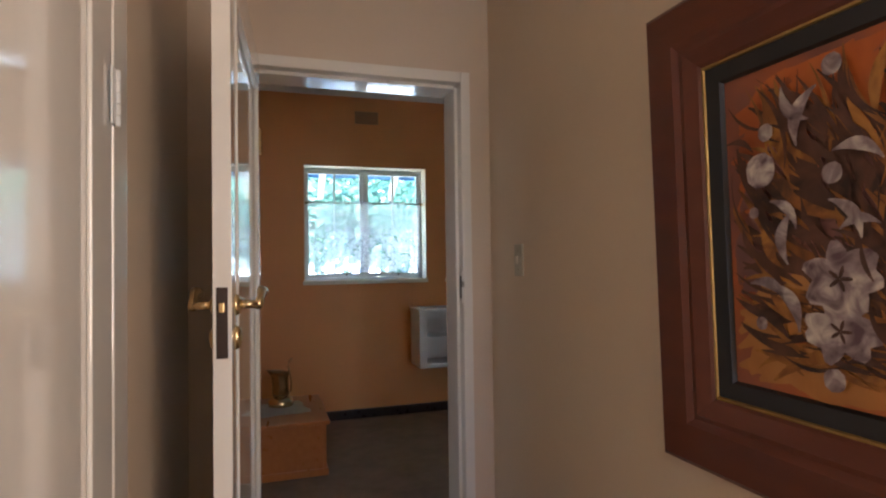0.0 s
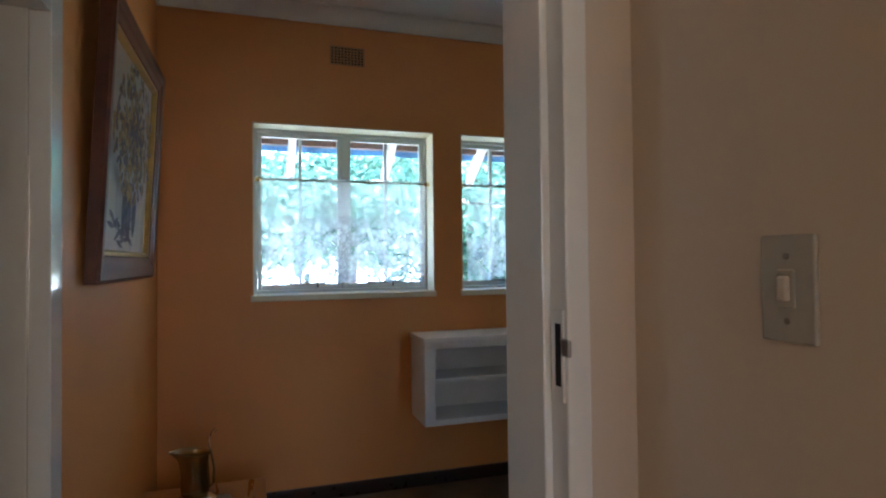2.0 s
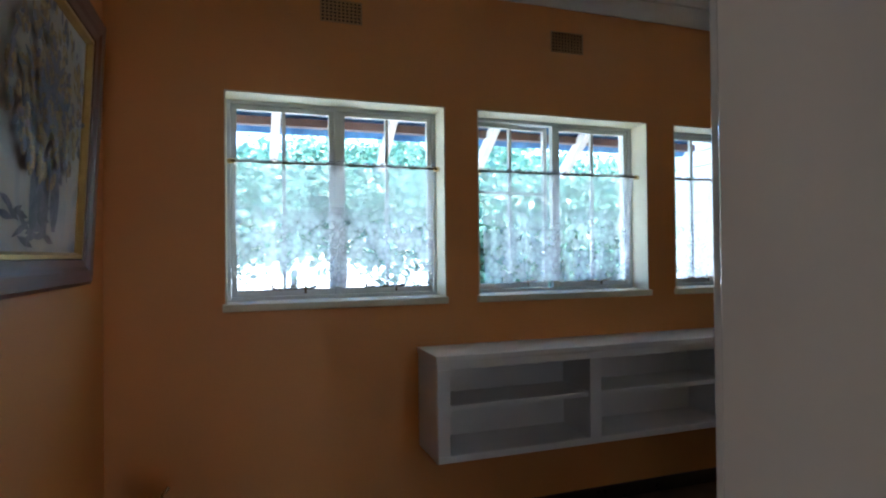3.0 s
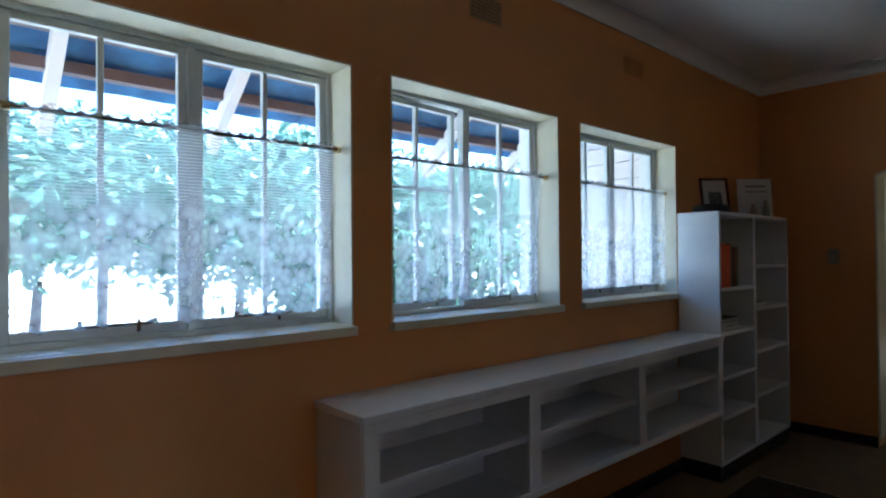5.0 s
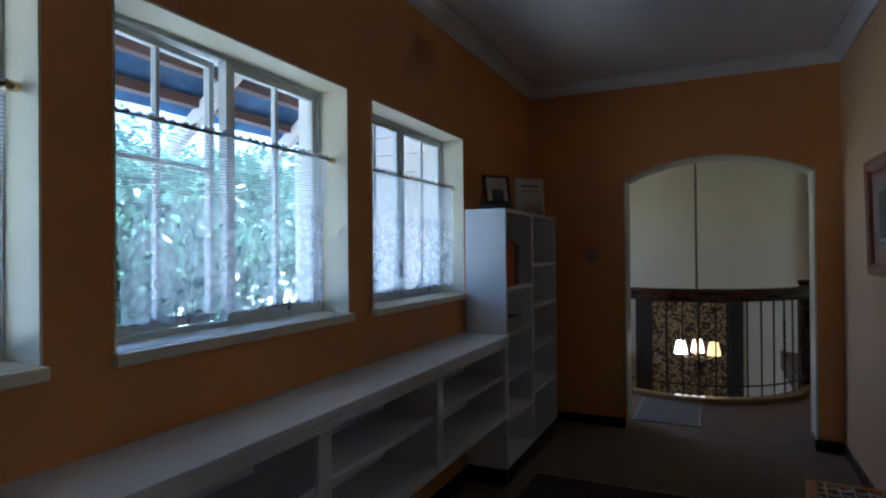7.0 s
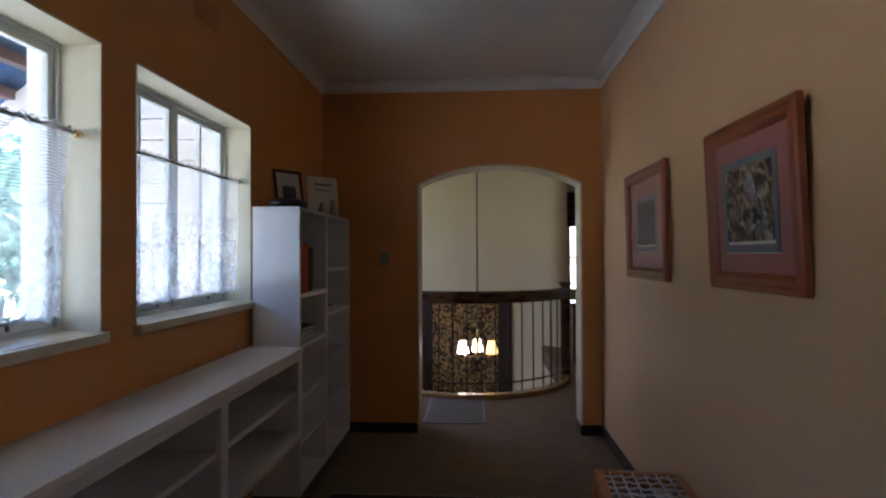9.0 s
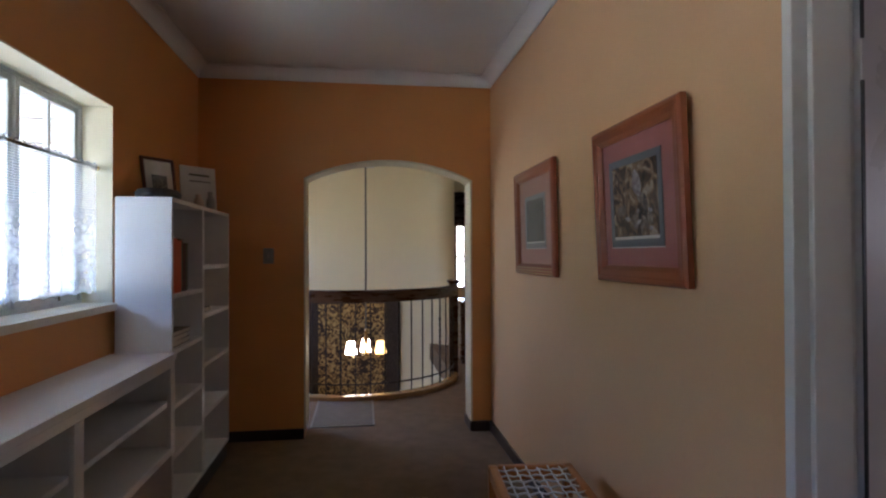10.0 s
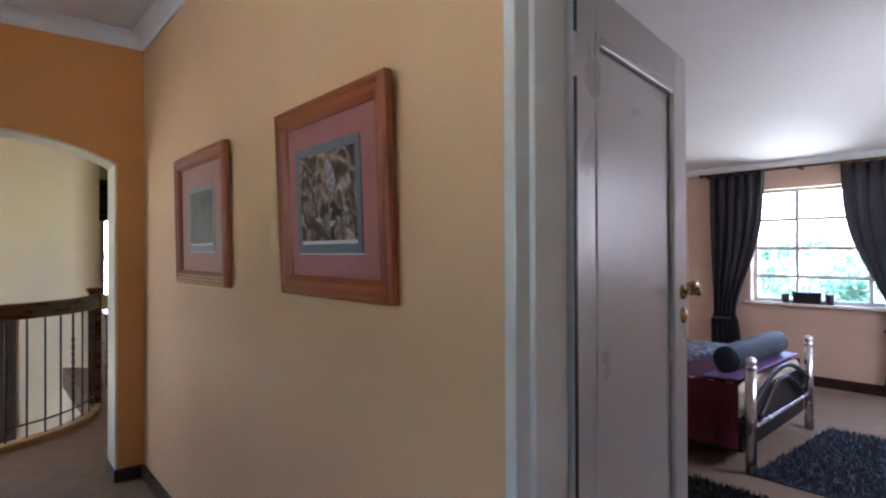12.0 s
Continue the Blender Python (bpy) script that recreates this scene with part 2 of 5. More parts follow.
M_BRONZE = material("dark_bronze", (0.16, 0.11, 0.06), 0.35, (0.09, 0.06, 0.03), 14, 5, 0.03, 60, metal=0.9)
M_CHROME = material("brushed_steel", (0.72, 0.72, 0.72), 0.25, (0.6, 0.6, 0.6), 14, 5, 0.03, 80, metal=1.0)
M_STEEL = material("worn_steel", (0.36, 0.33, 0.28), 0.4, (0.2, 0.18, 0.15), 30, 6, 0.08, 120, metal=0.9)
M_KIST = material("orange_brown_varnished_wood", (0.50, 0.19, 0.045), 0.3, (0.42, 0.145, 0.03), 3, 6, 0.0, 40,
                  stretch=(9, 0.8, 9), coat=0.2, grit=0.0)
M_DARKWOOD = material("dark_stained_wood", (0.075, 0.032, 0.016), 0.28, (0.04, 0.016, 0.008), 5, 7, 0.05, 40,
                      stretch=(1, 1, 6), coat=0.2, grit=0.06)
M_MAHOG = material("red_brown_frame_wood", (0.115, 0.032, 0.014), 0.35, (0.08, 0.02, 0.009), 4, 6, 0.02, 50,
                   stretch=(0.8, 5, 5), coat=0.1, grit=0.05)
M_CHERRY = material("cherry_frame_wood", (0.32, 0.080, 0.022), 0.42, (0.28, 0.068, 0.018), 4, 6, 0.0, 50,
                    stretch=(0.8, 5, 5), coat=0.0, grit=0.0)
M_KERB = material("golden_polished_timber", (0.42, 0.27, 0.12), 0.14, (0.33, 0.20, 0.08), 6, 6, 0.02, 50)
M_DOORB = material("grey_beige_gloss_paint", (0.68, 0.66, 0.65), 0.30, (0.63, 0.61, 0.60), 4, 5, 0.03, 40)
M_GILT = material("gilt_slip", (0.55, 0.38, 0.12), 0.35, (0.4, 0.26, 0.08), 20, 5, 0.05, 90, metal=0.8)
# black finish, and the painted shade of door_2's hinge gap
M_BLACK = material("black_lacquer_and_gap_shade", (0.012, 0.012, 0.014), 0.45, (0.016, 0.016, 0.018), 15, 4, 0.02, 80)
M_IRON = material("wrought_iron", (0.03, 0.022, 0.018), 0.4, (0.05, 0.03, 0.02), 20, 5, 0.05, 90, metal=0.4)
M_PINK = material("dusty_pink_mount", (0.45, 0.17, 0.14), 0.85, (0.40, 0.145, 0.12), 9, 6, 0.1, 300)
M_PALEPINK = material("pale_pink_mount", (0.50, 0.26, 0.20), 0.85, (0.46, 0.235, 0.18), 9, 6, 0.1, 300)
M_PALEGREY = material("pale_grey_mount", (0.33, 0.32, 0.31), 0.85, (0.29, 0.28, 0.27), 9, 6, 0.1, 300)
M_GREY = material("slate_grey_mount", (0.19, 0.20, 0.21), 0.85, (0.16, 0.17, 0.18), 9, 6, 0.1, 300)
M_LINEN = material("white_linen", (0.68, 0.62, 0.52), 0.9, (0.58, 0.52, 0.43), 25, 6, 0.3, 400)
M_PLASTIC = material("yellowed_white_plastic", (0.42, 0.39, 0.32), 0.35, (0.36, 0.33, 0.27), 20, 4, 0.02, 80)
M_TERRA = material("brown_airbrick", (0.50, 0.29, 0.13), 0.8, (0.42, 0.23, 0.10), 30, 6, 0.2, 150)
# near-black colour that stands for the shade inside holes
M_HOLE = material("painted_hole_shade", (0.01, 0.008, 0.006), 0.95, bump=0)
M_PAPER = material("white_paper", (0.7, 0.66, 0.58), 0.8, (0.6, 0.56, 0.48), 20, 5, 0.05, 200)
M_RED = material("orange_red_cloth_book", (0.75, 0.11, 0.03), 0.55, (0.62, 0.08, 0.02), 20, 5, 0.1, 200)
M_OLIVE = material("grey_green_book", (0.17, 0.16, 0.10), 0.6, (0.11, 0.10, 0.06), 20, 5, 0.1, 200)
M_MAROON = material("maroon_book", (0.11, 0.025, 0.02), 0.6, (0.07, 0.015, 0.012), 20, 5, 0.1, 200)
M_MATGREY = material("grey_beige_doormat", (0.20, 0.18, 0.145), 0.95, (0.16, 0.14, 0.11), 14, 8, 0.6, 300)
M_STRAP = material("white_rawhide", (0.66, 0.63, 0.56), 0.7, (0.54, 0.50, 0.43), 30, 5, 0.1, 150)
M_STRAPD = material("grey_mat_binding", (0.30, 0.28, 0.24), 0.9, (0.25, 0.23, 0.19), 20, 5, 0.3, 200)
M_PEACH = material("peach_wall_paint", (0.66, 0.49, 0.37), 0.6, (0.62, 0.45, 0.34), 1.4, 5, 0.05, 90)
M_BEDFLOOR = material("pale_bedroom_carpet", (0.25, 0.19, 0.14), 0.95, (0.20, 0.15, 0.11), 9, 8, 0.5, 300)
M_DRAPE = material("charcoal_curtain", (0.075, 0.07, 0.078), 0.8, (0.05, 0.047, 0.054), 8, 6, 0.2, 300)
M_CRIMSON = material("crimson_bedcover", (0.20, 0.022, 0.045), 0.75, (0.13, 0.014, 0.03), 8, 6, 0.3, 120)
M_PURPLE = material("purple_bed_throw", (0.17, 0.08, 0.24), 0.6, (0.11, 0.05, 0.17), 8, 6, 0.2, 120)
M_BOLSTER = material("slate_satin_bolster", (0.032, 0.046, 0.064), 0.75, (0.022, 0.032, 0.045), 8, 6, 0.1, 100)
M_RUGBLUE = material("blue_grey_shag", (0.06, 0.08, 0.115), 0.95, (0.03, 0.04, 0.06), 16, 8, 1.0, 120)
M_ROOF = material("blue_roof_underlay", (0.12, 0.34, 0.70), 0.4, (0.025, 0.085, 0.22), 7, 8, 0.3, 30)
M_PURLIN = material("brown_purlin_timber", (0.20, 0.16, 0.16), 0.7, (0.12, 0.095, 0.10), 8, 6, 0.1, 60)
M_RAFTER = material("white_rafter_paint", (0.8, 0.8, 0.78), 0.5, (0.72, 0.72, 0.7), 8, 6, 0.1, 60)
M_GROUND = material("dry_lawn", (0.50, 0.51, 0.45), 0.95, (0.38, 0.42, 0.34), 0.5, 8, 0.5, 60)
M_BARK = material("grey_bark", (0.13, 0.10, 0.075), 0.9, (0.08, 0.06, 0.045), 8, 7, 0.8, 40)


def leaf_material():
    m = material("green_foliage", (0.11, 0.22, 0.15), 0.4, (0.07, 0.15, 0.10), 1.2, 5, 0, 30)
    n, l = m.node_tree.nodes, m.node_tree.links
    tl, mx, geo = n.new("ShaderNodeBsdfTranslucent"), n.new("ShaderNodeMixShader"), n.new("ShaderNodeNewGeometry")
    hs = n.new("ShaderNodeHueSaturation")
    mr = n.new("ShaderNodeMapRange")
    mr.inputs[3].default_value, mr.inputs[4].default_value = 0.45, 1.7
    l.new(geo.outputs["Random Per Island"], mr.inputs[0])
    b = n["Principled BSDF"]
    src = b.inputs["Base Color"].links[0].from_socket
    l.new(src, hs.inputs["Color"])
    l.new(mr.outputs[0], hs.inputs["Value"])
    l.new(hs.outputs[0], b.inputs["Base Color"])
    l.new(hs.outputs[0], tl.inputs["Color"])
    mx.inputs[0].default_value = 0.4
    l.new(b.outputs[0], mx.inputs[1])
    l.new(tl.outputs[0], mx.inputs[2])
    l.new(mx.outputs[0], n["Material Output"].inputs[0])
    return m


M_LEAF = leaf_material()


def lace_material():
    """Net curtain: fine ribs above, a floral lace below, partly see-through."""
    m = bpy.data.materials.new("white_lace_net")
    m.use_nodes = True
    n, l = m.node_tree.nodes, m.node_tree.links
    n.remove(n["Principled BSDF"])
    tc, sep = n.new("ShaderNodeTexCoord"), n.new("ShaderNodeSeparateXYZ")
    l.new(tc.outputs["Object"], sep.inputs[0])
    wave = n.new("ShaderNodeTexWave")
    wave.bands_direction = 'Z'
    wave.inputs["Scale"].default_value, wave.inputs["Distortion"].default_value = 30.0, 2.0
    l.new(tc.outputs["Object"], wave.inputs[0])
    vor = n.new("ShaderNodeTexVoronoi")
    vor.feature = 'F1'
    vor.inputs["Scale"].default_value = 34.0
    noi = n.new("ShaderNodeTexNoise")
    noi.inputs["Scale"].default_value, noi.inputs["Detail"].default_value = 17.0, 6
    l.new(tc.outputs["Object"], vor.inputs["Vector"])
    l.new(tc.outputs["Object"], noi.inputs["Vector"])
    mul = n.new("ShaderNodeMath")
    mul.operation = 'MULTIPLY_ADD'
    mul.inputs[1].default_value = 0.45
    l.new(vor.outputs["Distance"], mul.inputs[0])
    l.new(noi.outputs[0], mul.inputs[2])
    flor = n.new("ShaderNodeMapRange")
    flor.inputs[1].default_value, flor.inputs[2].default_value = 0.52, 0.86
    flor.inputs[3].default_value, flor.inputs[4].default_value = 0.50, 0.26
    l.new(mul.outputs[0], flor.inputs[0])
    ribs = n.new("ShaderNodeMapRange")
    ribs.inputs[3].default_value, ribs.inputs[4].default_value = 0.24, 0.34
    l.new(wave.outputs["Fac"], ribs.inputs[0])
    hgt = n.new("ShaderNodeMapRange")
    hgt.inputs[1].default_value, hgt.inputs[2].default_value = -0.30, -0.20
    l.new(sep.outputs[2], hgt.inputs[0])
    sel = n.new("ShaderNodeMix")
    l.new(hgt.outputs[0], sel.inputs[0])
    l.new(flor.outputs[0], sel.inputs[2])
    l.new(ribs.outputs[0], sel.inputs[3])
    dif, tra, tsp = n.new("ShaderNodeBsdfDiffuse"), n.new("ShaderNodeBsdfTranslucent"), n.new("ShaderNodeBsdfTransparent")
    for s in (dif, tra):
        s.inputs[0].default_value = (0.90, 0.91, 0.92, 1)
    m1, m2 = n.new("ShaderNodeMixShader"), n.new("ShaderNodeMixShader")
    m1.inputs[0].default_value = 0.82
    l.new(dif.outputs[0], m1.inputs[1])
    l.new(tra.outputs[0], m1.inputs[2])
    l.new(sel.outputs[0], m2.inputs[0])
    l.new(tsp.outputs[0], m2.inputs[1])
    l.new(m1.outputs[0], m2.inputs[2])
    l.new(m2.outputs[0], n["Material Output"].inputs[0])
    return m


M_LACE = lace_material()


def picture_material(name, stops, scale, distort=1.5, seed=(0, 0, 0), rough=0.6):
    m = bpy.data.materials.new(name)
    m.use_nodes = True
    n, l = m.node_tree.nodes, m.node_tree.links
    b = n["Principled BSDF"]
    b.inputs["Roughness"].default_value = rough
    tc, mp, no = n.new("ShaderNodeTexCoord"), n.new("ShaderNodeMapping"), n.new("ShaderNodeTexNoise")
    mp.inputs["Location"].default_value = seed
    no.inputs["Scale"].default_value, no.inputs["Detail"].default_value = scale, 5
    no.inputs["Distortion"].default_value = distort
    l.new(tc.outputs["Object"], mp.inputs[0])
    l.new(mp.outputs[0], no.inputs["Vector"])
    r = n.new("ShaderNodeValToRGB")
    e = r.color_ramp.elements
    while len(e) < len(stops):
        e.new(0.5)
    for k, (p, c) in zip(e, stops):
        k.position, k.color = p, (*c, 1)
    l.new(no.outputs[0], r.inputs[0])
    l.new(r.outputs[0], b.inputs["Base Color"])
    bp = n.new("ShaderNodeBump")
    bp.inputs["Strength"].default_value, bp.inputs["Distance"].default_value = 0.2, 0.004
    l.new(no.outputs[0], bp.inputs["Height"])
    l.new(bp.outputs[0], b.inputs["Normal"])
    return m


# ---- general mesh helpers ----
def tube(bm, pts, radius, seg=8, closed=False):
    """A round bar through the points; radius is a number or one per point."""
    pts = [Vector(p) for p in pts]
    rings = []
    for i, p in enumerate(pts):
        a = pts[i - 1] if i or closed else p
        b = pts[(i + 1) % len(pts)] if i < len(pts) - 1 or closed else p
        d = (b - a).normalized()
        side = d.cross(Vector((0, 0, 1)) if abs(d.z) < 0.9 else Vector((1, 0, 0))).normalized()
        up = side.cross(d)
        r = radius[i] if isinstance(radius, (list, tuple)) else radius
        rings.append([bm.verts.new(p + (side * math.cos(t) + up * math.sin(t)) * r) for t in
                      [2 * math.pi * k / seg for k in range(seg)]])
    for i in range(len(rings) - (0 if closed else 1)):
        a, b = rings[i], rings[(i + 1) % len(rings)]
        for k in range(seg):
            bm.faces.new((a[k], a[(k + 1) % seg], b[(k + 1) % seg], b[k]))
    if not closed:
        bm.faces.new(rings[0])
        bm.faces.new(rings[-1])
    return bm


def lathe(bm, prof, centre=(0, 0, 0), seg=24):
    rings = []
    for r, z in prof:
        rings.append([bm.verts.new((centre[0] + r * math.cos(2 * math.pi * k / seg),
                                    centre[1] + r * math.sin(2 * math.pi * k / seg), centre[2] + z)) for k in range(seg)])
    for a, b in zip(rings, rings[1:]):
        for k in range(seg):
            bm.faces.new((a[k], a[(k + 1) % seg], b[(k + 1) % seg], b[k]))
    bm.faces.new(rings[0])
    bm.faces.new(rings[-1])
    return bm


def frame_sides(parent, w, h, prof, mat, name="frame_side"):
    """Four mitred lengths round a w x h picture standing on z = 0, centred on x = 0, facing -y. prof: (inset, proud)."""
    cs = [(-w / 2, 0), (w / 2, 0), (w / 2, h), (-w / 2, h)]
    ins = [(1, 1), (-1, 1), (-1, -1), (1, -1)]
    for i in range(4):
        bm = bmesh.new()
        ends = []
        for j in (i, (i + 1) % 4):
            ends.append([bm.verts.new((cs[j][0] + ins[j][0] * a, -d, cs[j][1] + ins[j][1] * a)) for a, d in prof])
        n = len(prof)
        for k in range(n):
            bm.faces.new((ends[0][k], ends[0][(k + 1) % n], ends[1][(k + 1) % n], ends[1][k]))
        bm.faces.new(ends[0])
        bm.faces.new(ends[1])
        part(name, bm, mat, parent)


def stroke(bm, u, v, length, width, angle, y, bend=0.0, n=7, tip=1.0):
    """A flat brush stroke lying in the xz plane at depth y."""
    c, s = math.cos(angle), math.sin(angle)
    top, bot = [], []
    for i in range(n + 1):
        t = i / n
        w = width * 0.5 * math.sin(math.pi * min(max(t, 0.04), 0.96)) ** tip
        x, z = (t - 0.5) * length, bend * length * (1 - (2 * t - 1) ** 2)
        for lst, q in ((top, w), (bot, -w)):
            lst.append(bm.verts.new((u + x * c - (z + q) * s, y, v + x * s + (z + q) * c)))
    for i in range(n):
        bm.faces.new((top[i], top[i + 1], bot[i + 1], bot[i]))


# ---- windows of the room ----
def casement(win, x0, x1, z0, z1, y, tilt=0.0, hinge_left=True, bar=False):
    """An opening light with its glazing bars, two or four panes and a stay; local origin at its hinge."""
    hx = x0 if hinge_left else x1
    s = 0.026
    L, R = x0 - hx, x1 - hx
    bm = boxes((L, -0.014, z0, L + s, 0.014, z1), (R - s, -0.014, z0, R, 0.014, z1),
               (L + s, -0.014, z0, R - s, 0.014, z0 + s * 1.2), (L + s, -0.014, z1 - s, R - s, 0.014, z1), bevel=0.003)
    c = part("casement", bm, M_FRAME, win)
    c.location = (hx, y, 0)
    c.rotation_euler = (0, 0, radians(tilt))
    mid = (L + R) / 2
    part("glazing_bar", boxes((mid - 0.009, -0.012, z0 + s, mid + 0.009, 0.012, z1 - s), bevel=0.003), M_FRAME, c)
    zs = [z0 + s * 1.2, z1 - s]
    if bar:
        zb = z0 + (z1 - z0) * 0.58
        part("glazing_bar", boxes((L + s, -0.011, zb - 0.008, R - s, 0.011, zb + 0.008), bevel=0.003), M_FRAME, c)
        zs.insert(1, zb)
    for p0, p1 in ((L + s, mid - 0.009), (mid + 0.009, R - s)):
        for q0, q1 in zip(zs, zs[1:]):
            g = part("pane", boxes((p0, -0.002, q0, p1, 0.002, q1)), M_GLASS, c)
            g.visible_shadow = False
    bm = bmesh.new()
    sx = mid + (0.03 if hinge_left else -0.03)
    box(bm, sx - 0.10, -0.040, z0 + 0.030, sx + 0.10, -0.030, z0 + 0.040, bevel=0.002)
    tube(bm, [(sx - 0.09, -0.035, z0 + 0.03), (sx - 0.09, -0.035, z0 + 0.055)], 0.006)
    tube(bm, [(sx + 0.07, -0.035, z0 + 0.01), (sx + 0.07, -0.035, z0 + 0.05)], 0.006)
    tube(bm, [(sx + 0.09, -0.035, z0 + 0.035), (sx + 0.12, -0.05, z0 + 0.045)], [0.006, 0.009])
    part("stay", bm, M_BRONZE, c, "dark bronze peg stay")


def room_window(name, a, b, ajar=0.0, label=""):
    win = thing(name, label or "white painted steel casement window in a deep reveal", "window", kind="structure")
    y, f = YW + 0.16, 0.024
    m = (a + b) / 2
    bm = boxes((a, y - 0.02, ZS, a + f, y + 0.02, ZH), (b - f, y - 0.02, ZS, b, y + 0.02, ZH),
               (a + f, y - 0.02, ZS, b - f, y + 0.02, ZS + f), (a + f, y - 0.02, ZH - f, b - f, y + 0.02, ZH),
               (m - 0.014, y - 0.02, ZS + f, m + 0.014, y + 0.02, ZH - f), bevel=0.003)
    part("window_frame", bm, M_FRAME, win)
    casement(win, a + f + 0.001, m - 0.015, ZS + f + 0.001, ZH - f - 0.001, y + 0.006, ajar, True, bar=ajar != 0)
    casement(win, m + 0.015, b - f - 0.001, ZS + f + 0.001, ZH - f - 0.001, y + 0.006, 0, False)
    part("window_sill", boxes((a - 0.012, YW - 0.035, ZS - 0.032, b + 0.002, YW + 0.0, ZS + 0.004),
                              (a + 0.001, YW, ZS - 0.002, b - 0.001, YW + 0.16, ZS + 0.006), bevel=0.004),
         M_REVEAL, win, "cream painted window board")
    part("reveal", boxes((a - 0.001, YW - 0.003, ZS, a + 0.006, YW + 0.14, ZH), (b - 0.006, YW - 0.003, ZS, b + 0.001, YW + 0.14, ZH),
                         (a, YW - 0.003, ZH - 0.006, b, YW + 0.14, ZH + 0.001)), M_REVEAL, win, "cream painted plaster reveal")
    part("outer_reveal", boxes((a - 0.001, YW + 0.181, ZS, a + 0.006, YW + 0.265, ZH), (b - 0.006, YW + 0.181, ZS, b + 0.001, YW + 0.265, ZH),
                               (a + 0.006, YW + 0.181, ZH - 0.006, b - 0.006, YW + 0.265, ZH + 0.001),
                               (a + 0.006, YW + 0.181, ZS - 0.001, b - 0.006, YW + 0.275, ZS + 0.006)), M_OUTER, win, "white outer reveal")
    return win


def net_curtain(a, b, seed):
    rng = random.Random(seed)
    zr, y = 1.83, YW + 0.065
    th = thing("net_curtain", "white lace half curtain gathered on a thin rod across the window", "curtain",
               pose((a + b) / 2, y, zr), "lace curtains")
    w = (b - a) - 0.02
    bm = bmesh.new()
    tube(bm, [(-w / 2, 0, 0), (w / 2, 0, 0)], 0.0065, 10)
    part("rod", bm, M_BRONZE, th, "thin bronze curtain rod", True)
    for s in (-1, 1):
        bm = bmesh.new()
        lathe(bm, [(0.006, -0.02), (0.013, -0.018), (0.014, 0.0), (0.013, 0.012), (0.004, 0.018)], (0, 0, 0), 12)
        bmesh.ops.rotate(bm, verts=bm.verts, cent=(0, 0, 0), matrix=Matrix.Rotation(math.pi / 2 * s, 3, 'Y'))
        bmesh.ops.translate(bm, verts=bm.verts, vec=(s * (w / 2 - 0.016), 0, 0))
        part("rod_end", bm, M_BRASS, th, "brass rod end", True)
    # header ruffle and hanging net
    nx, nz, drop = 170, 34, 0.635
    ph = [rng.uniform(0, 6.28) for _ in range(5)]
    fr = [rng.uniform(14, 22), rng.uniform(26, 38), rng.uniform(48, 70)]
    fat = rng.uniform(0.3, 0.7)
    bm = bmesh.new()
    grid = []
    for j in range(nz + 1):
        t = j / nz
        row = []
        for i in range(nx + 1):
            u = i / nx
            x = (u - 0.5) * (w - 0.05) * (1.0 - 0.03 * t)
            amp = 0.006 + 0.016 * min(t * 2.5, 1)
            d = amp * (math.sin(fr[0] * u + ph[0]) + 0.6 * math.sin(fr[1] * u + ph[1] + t)) + 0.004 * math.sin(fr[2] * u + ph[2] + 2 * t)
            x += 0.012 * math.sin(fr[1] * u + ph[3]) * t + 0.01 * math.sin(5 * u + ph[4]) * t
            z = 0.016 - t * drop
            if j == 0:
                z += 0.004 * math.sin(fr[2] * 2.4 * u)
            if j == nz:
                z += 0.014 * abs(math.sin(math.pi * u * 13)) - 0.006
            row.append(bm.verts.new((x, d - (0.009 if t < 0.04 else 0), z)))
        grid.append(row)
    for j in range(nz):
        for i in range(nx):
            bm.faces.new((grid[j][i], grid[j][i + 1], grid[j + 1][i + 1], grid[j + 1][i]))
    part("net", bm, M_LACE, th, "ribbed and flowered white lace net", True)
    bm = bmesh.new()
    for i in range(26):
        x = (i / 25 - 0.5) * (w - 0.07) + rng.uniform(-0.006, 0.006)
        tube(bm, [(x - 0.012, -0.002, 0.004), (x, -0.002, 0.010), (x + 0.012, -0.002, 0.004)], [0.003, 0.006, 0.003], 6)
    tagged(part("header", bm, M_LINEN, th, "gathered lace heading", True), kind="stuff")
    return th


for k, (a, b) in enumerate(WINS):
    room_window("window_%d" % (k + 1), a, b, 5.0 if k == 1 else 0.0,
                "white painted steel casement window standing slightly ajar" if k == 1 else "")
    net_curtain(a, b, 11 + k)


# ---- airbricks ----
def airbrick(x0, z0, w, h, mat, label):
    th = thing("air_vent", label, "air vent", pose(x0, YW, z0), "wall vents")
    # dark sheet behind the bars, painted as the shade in the airbrick holes
    part("backing", boxes((0.004, -0.002, 0.004, w - 0.004, 0.001, h - 0.004)), M_HOLE, th)
    nx, nz = 10, 6
    bars = [(w * i / nx - 0.0042, -0.008, 0, w * i / nx + 0.0042, -0.002, h) for i in range(nx + 1)]
    part("grille", boxes(*bars), mat, th)
    bars = [(-0.0035, -0.0072, h * i / nz - 0.0036, w + 0.0035, -0.002, h * i / nz + 0.0036) for i in range(nz + 1)]
    part("grille", boxes(*bars), mat, th)


airbrick(1.254, 2.53, 0.20, 0.105, M_TERRA, "brown terracotta airbrick grille high on the wall")
airbrick(2.535, 2.515, 0.20, 0.11, M_TERRA, "brown terracotta airbrick grille high on the wall")
airbrick(3.842, 2.525, 0.21, 0.10, M_ORANGE, "airbrick grille painted over in wall ochre")


